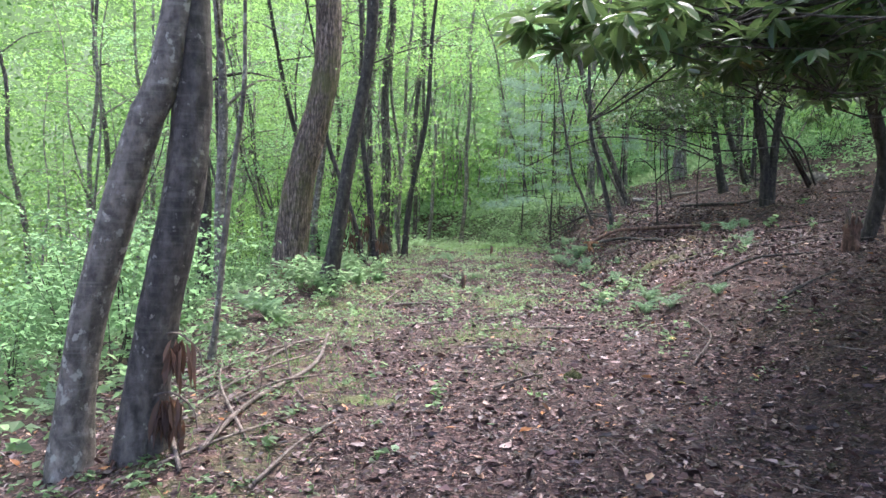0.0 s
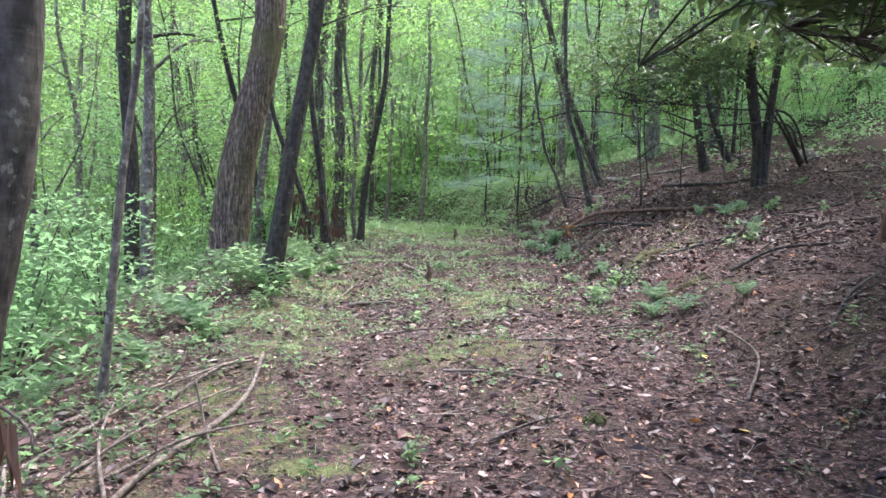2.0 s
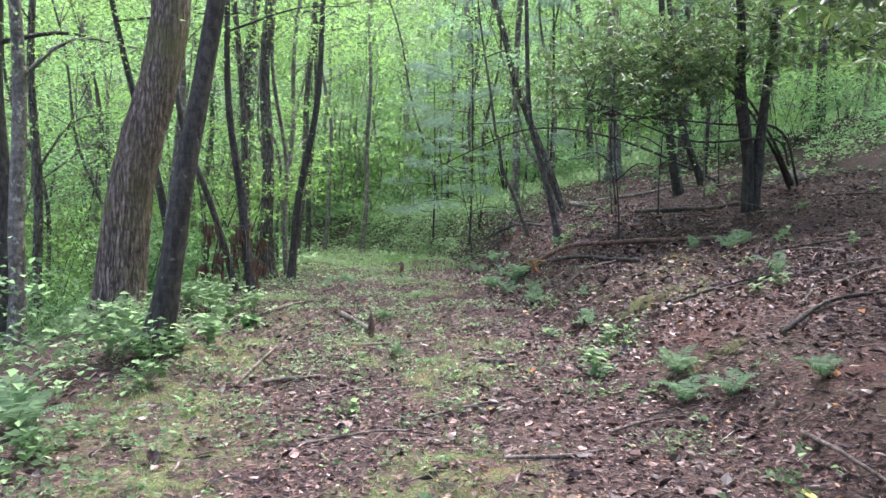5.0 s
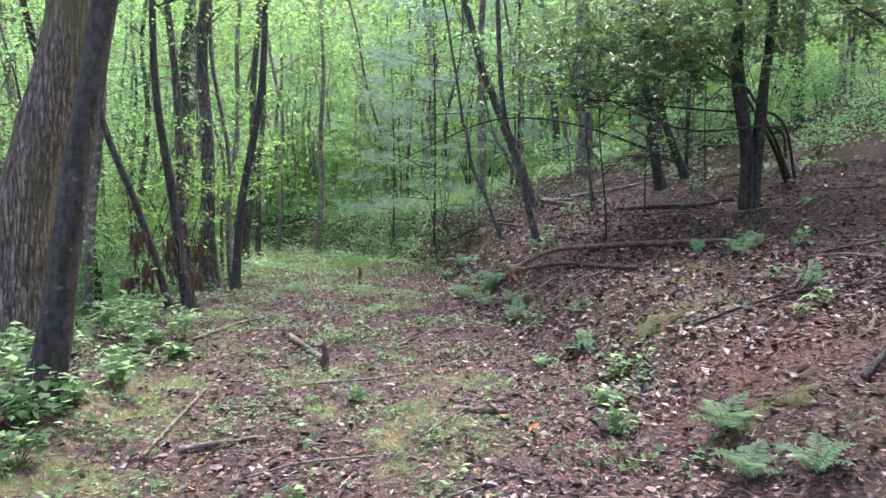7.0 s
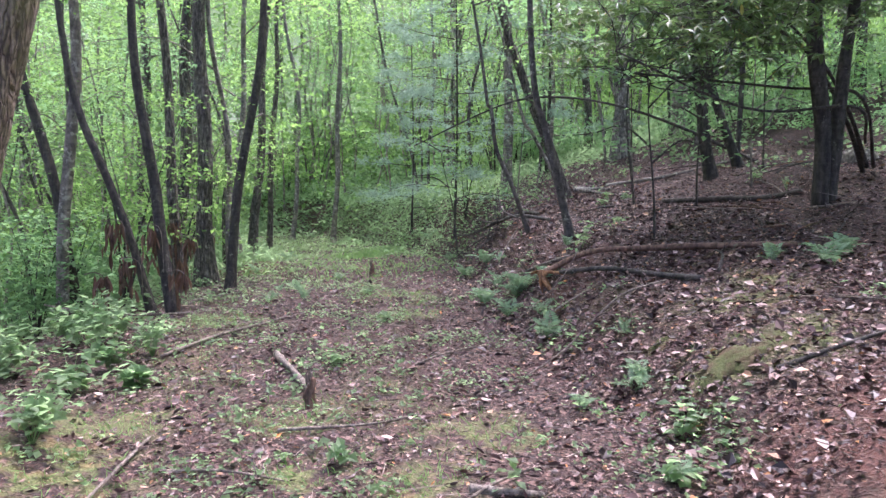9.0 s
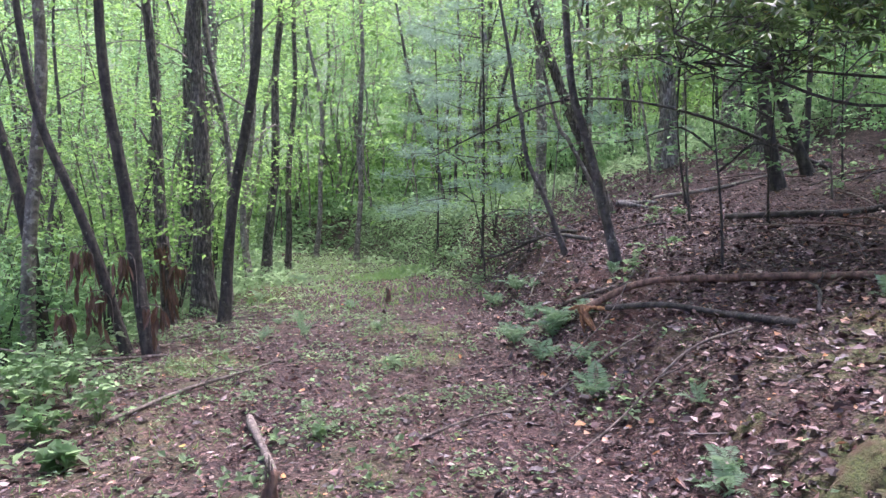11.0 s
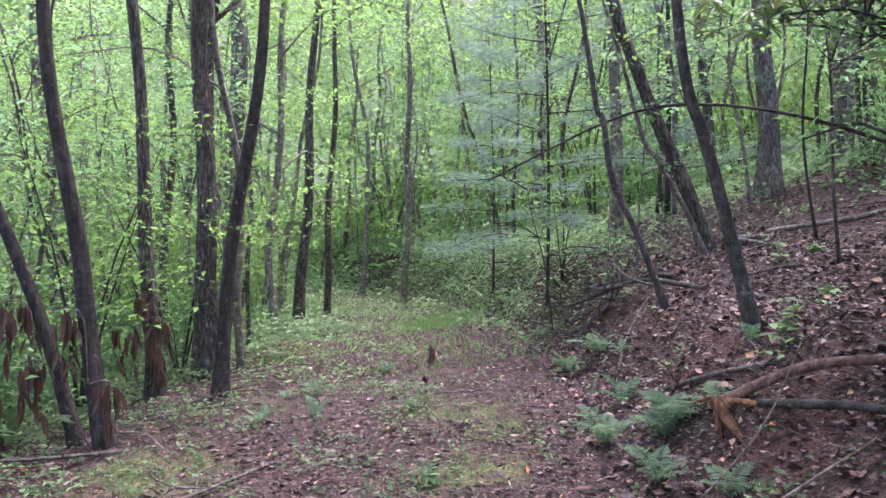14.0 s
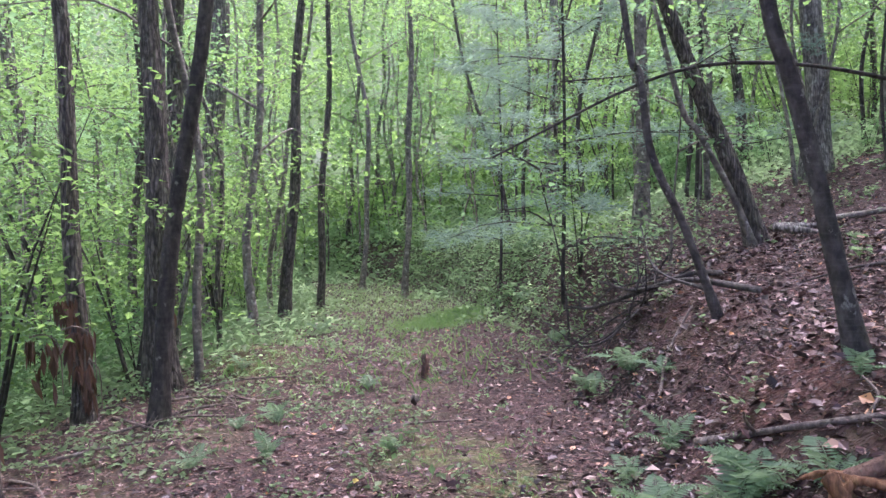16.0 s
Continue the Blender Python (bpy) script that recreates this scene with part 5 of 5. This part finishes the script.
for k, (x, y) in enumerate(((2.56, 10.1), (2.24, 9.8), (0.19, 11.2), (0.03, 10.35), (-0.29, 10.4), (-0.35, 9.85), (0.6, 9.9), (1.19, 9.15), (-0.1, 9.8), (0.7, 12.7), (1.23, 14.55), (-0.08, 14.4), (0.53, 15.35), (1.04, 14.45), (0.56, 12.6), (-0.73, 14.9), (-0.97, 14.1), (2.36, 15.2), (2.76, 14.6), (-1.0, 12.5),
                            (1.5, 12.9), (1.95, 13.0), (0.5, 14.9), (0.83, 17.05), (1.06, 16.0), (0.18, 24.2), (-0.1, 19.3), (2.73, 20.0), (1.78, 15.2), (0.8, 14.9), (-0.2, 15.9), (1.05, 17.15), (0.43, 17.4), (1.1, 16.2), (0.1, 13.4), (-0.5, 13.6), (0.8, 8.4), (1.75, 8.6), (-0.4, 8.3), (1.6, 11.6), (1.9, 7.4), (-0.7, 9.0))):
    make_herb_patch(x, y, 0.22 + 0.14 * (1 + math.sin(7.3 * k)), 760 + k)


# ---- single bright leaves on the litter ----
def make_fallen_leaf(x, y, size, turn, material, label):
    v, f = scattered(CURLED, np.zeros((1, 3)), turns(np.array([0.0]), np.array([0.12]), np.array([0.15])), np.array([[0.9, 1.0, 0.5]]) * size)
    o = new("fallen_leaf", mesh_of("fallen_leaf", v, f, material))
    o.matrix_basis = pose(x, y, float(ground_height(x, y)) + 0.022, 0, 0, turn)
    tagged(o, label, "leaf", "bright fallen leaves")


for k, (x, y, s) in enumerate(((2.09, 6.45, 0.1), (1.75, 5.1, 0.07), (2.75, 4.6, 0.08), (-0.3, 12.6, 0.07), (2.85, 14.6, 0.09), (0.9, 15.6, 0.06), (2.3, 9.1, 0.07), (1.5, 12.1, 0.06))):
    make_fallen_leaf(x, y, s, 70 * k, YELLOW, "single yellow leaf lying on brown litter")
for k, (x, y, s) in enumerate(((-0.22, 3.9, 0.08), (0.35, 4.3, 0.06), (2.9, 16.9, 0.09), (0.95, 6.05, 0.07))):
    make_fallen_leaf(x, y, s, 110 * k, FERN, "single pale green leaf lying on brown litter")


# ---- what nobody could count: litter, twigs, herbs, grass ----
def rest_on(x, y, lift):
    return np.stack([x, y, ground_height(x, y) + lift], -1)


def greenness(x, y):
    d = x - trail_axis(y)
    edge = np.interp(y, (0, 5, 9, 12.5, 16, 20, 26), (2.1, 2.2, 2.8, 3.4, 2.4, 2.3, 2.6))
    g = 0.95 * np.exp(-((d + edge - 0.3) / 0.7) ** 2) + 0.55 * (d < -edge)
    g = g + 0.5 * np.exp(-((d + 0.7) / 0.55) ** 2) * np.clip((y - 7) / 4, 0, 1) + 0.3 * np.exp(-((d - 0.25) / 0.35) ** 2) * np.clip((y - 4) / 4, 0, 1)
    g = g + 0.4 * np.exp(-((d - 1.65) / 0.4) ** 2) * np.clip((y - 5) / 3, 0, 1) + 0.9 * np.clip((y - np.where(np.abs(d + 0.2) < 1.4, 22.5, 18)) / 6, 0, 1) * (d < 2.8) + 0.9 * np.clip((y - 20) / 4, 0, 1) * (d >= 2.8)
    return np.clip(g * (0.62 + 0.5 * np.sin(2.3 * x + 1.1 * y) * np.sin(1.7 * y - x + 2)), 0, 1)


def litter():
    r = np.random.default_rng(801)
    for name, n, y0, y1, template, big in (("leaf_litter", 34000, 1.6, 15.5, CURLED, 0.0145), ("leaf_litter", 100000, 1.6, 16.0, FOLDED, 0.0095), ("leaf_litter", 80000, 15.0, 25.0, LEAF, 0.01)):
        y = y0 + (y1 - y0) * r.random(n) ** 1.08
        x = trail_axis(y) + r.uniform(-3.6, np.interp(y, (2, 12), (5, 8)), n)
        keep = r.random(n) > 0.85 * moss_at(x, y) * (np.sin(5 * x + 2 * y) * np.sin(4 * y - 3 * x) > -0.5) + 0.3 * greenness(x, y) + 0.45 * spots_at(x, y, BARE_SPOTS)
        x, y = x[keep], y[keep]
        n = len(x)
        size = r.gamma(3.2, big, n).clip(0.018, 0.095)
        steep = np.clip((ground_height(x + 0.1, y) - ground_height(x - 0.1, y)) / 0.2, 0, 1)
        thin = np.where(r.random(n) < 0.55, r.uniform(0.15, 0.42, n), r.uniform(0.55, 1.2, n))
        tip = np.where(r.random(n) < 0.12, r.normal(0, 0.5, n), r.normal(0.03, 0.16, n))
        v, f = scattered(template, rest_on(x, y, r.uniform(-0.004, 0.024, n) + 0.03 * steep), turns(r.uniform(0, 6.3, n), tip, r.normal(0, 0.3, n) + (r.random(n) < 0.4) * np.pi), np.stack([thin, np.ones(n), r.uniform(0.4, 1.5, n)], -1) * size[:, None])
        tagged(new(name, mesh_of(name, v, f, LITTER)), "dry brown dead leaves strewn over the ground", "leaves", kind="stuff")
    n = 70000
    y = 1.6 + 13 * r.random(n) ** 1.3
    x = trail_axis(y) + r.uniform(-2.6, 5.0, n)
    keep = r.random(n) > 0.8 * moss_at(x, y) + 0.7 * spots_at(x, y, BARE_SPOTS)
    x, y = x[keep], y[keep]
    n = len(x)
    v, f = scattered(LEAF, rest_on(x, y, r.uniform(0, 0.012, n)), turns(r.uniform(0, 6.3, n), r.normal(0, 0.3, n), r.normal(0, 0.5, n)), np.stack([r.uniform(0.25, 1, n), np.ones(n), np.ones(n)], -1) * r.uniform(0.012, 0.042, (n, 1)))
    tagged(new("leaf_crumbs", mesh_of("leaf_crumbs", v, f, LITTER)), "broken crumbs of dead brown leaves", "leaves", kind="stuff")
    n = 18000
    y = 9 + 10.5 * r.random(n)
    x = trail_axis(y) + r.uniform(1.4, 4.4, n)
    v, f = scattered(LEAF, rest_on(x, y, r.uniform(0.008, 0.04, n)), turns(r.uniform(0, 6.3, n), r.normal(0, 0.4, n), r.normal(0, 0.5, n)), r.gamma(3.0, 0.012, n).clip(0.015, 0.09))
    tagged(new("bank_litter", mesh_of("bank_litter", v, f, LITTER)), "dry brown dead leaves caught on the bank", "leaves", kind="stuff")
    n = 9000
    y = 1.6 + 19 * r.random(n)
    x = trail_axis(y) + r.uniform(-3.2, 5.5, n)
    v, f = scattered(TWIG, rest_on(x, y, r.uniform(0.0, 0.02, n)), turns(r.uniform(0, 6.3, n), r.normal(0, 0.09, n), r.uniform(0, 6, n)), np.stack([r.uniform(0.0015, 0.0055, n), r.gamma(2.2, 0.06, n).clip(0.03, 0.6), r.uniform(0.003, 0.007, n)], -1))
    tagged(new("fallen_twigs", mesh_of("fallen_twigs", v, f, TWIGS)), "thin brown twigs strewn among the leaves", "twigs", kind="stuff")


def herbs():
    r = np.random.default_rng(811)
    n = 42000
    y = 2 + 46 * r.random(n) ** 1.1
    x = trail_axis(y) + r.uniform(-8, 12, n)
    keep = r.random(n) < greenness(x, y) * np.interp(y, (2, 18, 36), (0.75, 0.85, 0.8)) * np.where((np.abs(x - trail_axis(y)) < 1.4) & (y > 13), 0.45, 1)
    x, y = x[keep], y[keep]
    n = len(x)
    d = x - trail_axis(y)
    tall = np.where((d < -2.6) | (y > 20) & (np.abs(d) > 1.6), r.uniform(0.05, 0.38, n), r.uniform(0.01, 0.07, n))
    k = 6
    px, py, ph = np.repeat(x, k), np.repeat(y, k), np.repeat(tall, k)
    m = n * k
    px, py = px + r.normal(0, 0.035, m), py + r.normal(0, 0.035, m)
    v, f = scattered(LEAF, rest_on(px, py, ph * r.uniform(0.4, 1.1, m)), turns(r.uniform(0, 6.3, m), r.normal(0.1, 0.35, m), r.normal(0, 0.3, m)), r.uniform(0.03, 0.06, m) * (1 + 3.5 * ph))
    tagged(new("ground_herbs", mesh_of("ground_herbs", v, f, HERB)), "low green herbs and seedlings over the ground", "plants", kind="stuff")
    n = 1700
    y = 4.5 + 18 * r.random(n)
    x = trail_axis(y) + r.uniform(-3.2, 2.4, n)
    keep = r.random(n) < (0.1 + 0.8 * greenness(x, y)) * np.where(x > trail_axis(y) - 0.9, 0.55, 1)
    x, y = np.repeat(x[keep], 15), np.repeat(y[keep], 15)
    n = len(x)
    s = np.repeat(r.uniform(0.5, 1.3, n // 15), 15)
    px, py = x + r.normal(0, 0.06, n) * s, y + r.normal(0, 0.06, n) * s
    v, f = scattered(LEAF, rest_on(px, py, r.uniform(0.02, 0.13, n) * s), turns(r.uniform(0, 6.3, n), r.normal(0.1, 0.35, n), r.normal(0, 0.3, n)), r.uniform(0.03, 0.06, n) * s)
    tagged(new("herb_clumps", mesh_of("herb_clumps", v, f, HERB)), "clumps of light green herbs on the trail", "plants", kind="stuff")
    n = 34000
    y = 16 + 20 * r.random(n)
    x = trail_axis(y) + np.where(r.random(n) < 0.88, 1.5 + r.gamma(2.0, 0.6, n), r.uniform(-1.8, 1.6, n))
    keep = r.random(n) < np.clip((y - 18) / 6, 0, 1)
    x, y = x[keep], y[keep]
    n = len(x)
    v, f = scattered(LEAF, rest_on(x, y, r.gamma(1.7, 0.06, n)), turns(r.uniform(0, 6.3, n), r.normal(0.2, 0.4, n), r.normal(0, 0.4, n)), r.uniform(0.03, 0.075, n))
    tagged(new("bank_herbs", mesh_of("bank_herbs", v, f, HERB)), "leafy green herbs on the bank of the far trail", "plants", kind="stuff")
    n = 5000
    y = np.concatenate([r.normal(23.9, 0.7, n // 2), r.uniform(18, 36, n - n // 2)])
    x = np.concatenate([1.75 + 0.35 * (y[: n // 2] - 23.9) + r.normal(0, 0.3, n // 2), trail_axis(y[n // 2:]) + r.normal(-0.2, 1.3, n - n // 2)])
    v, f = scattered(BLADE, rest_on(x, y, -0.005), turns(r.uniform(0, 6.3, n), r.normal(1.0, 0.35, n), r.normal(0, 0.5, n)), np.stack([np.full(n, 0.4), r.uniform(0.06, 0.16, n), np.full(n, 0.2)], -1))
    tagged(new("grass", mesh_of("grass", v, f, GRASS)), "patch of bright green grass on the trail", "grass", kind="stuff")
    n = 22000
    y = 3 + 17 * r.random(n)
    x = trail_axis(y) + r.normal(-0.6, 1.2, n)
    keep = r.random(n) < moss_at(x, y)
    x, y = x[keep], y[keep]
    n = len(x)
    v, f = scattered(BLADE, rest_on(x, y, -0.004), turns(r.uniform(0, 6.3, n), r.normal(0.8, 0.4, n), r.normal(0, 0.5, n)), np.stack([np.full(n, 0.12), r.uniform(0.03, 0.09, n), np.full(n, 0.06)], -1))
    tagged(new("thin_grass", mesh_of("thin_grass", v, f, GRASS)), "thin short grass in the mossy strips", "grass", kind="stuff")


litter()
herbs()
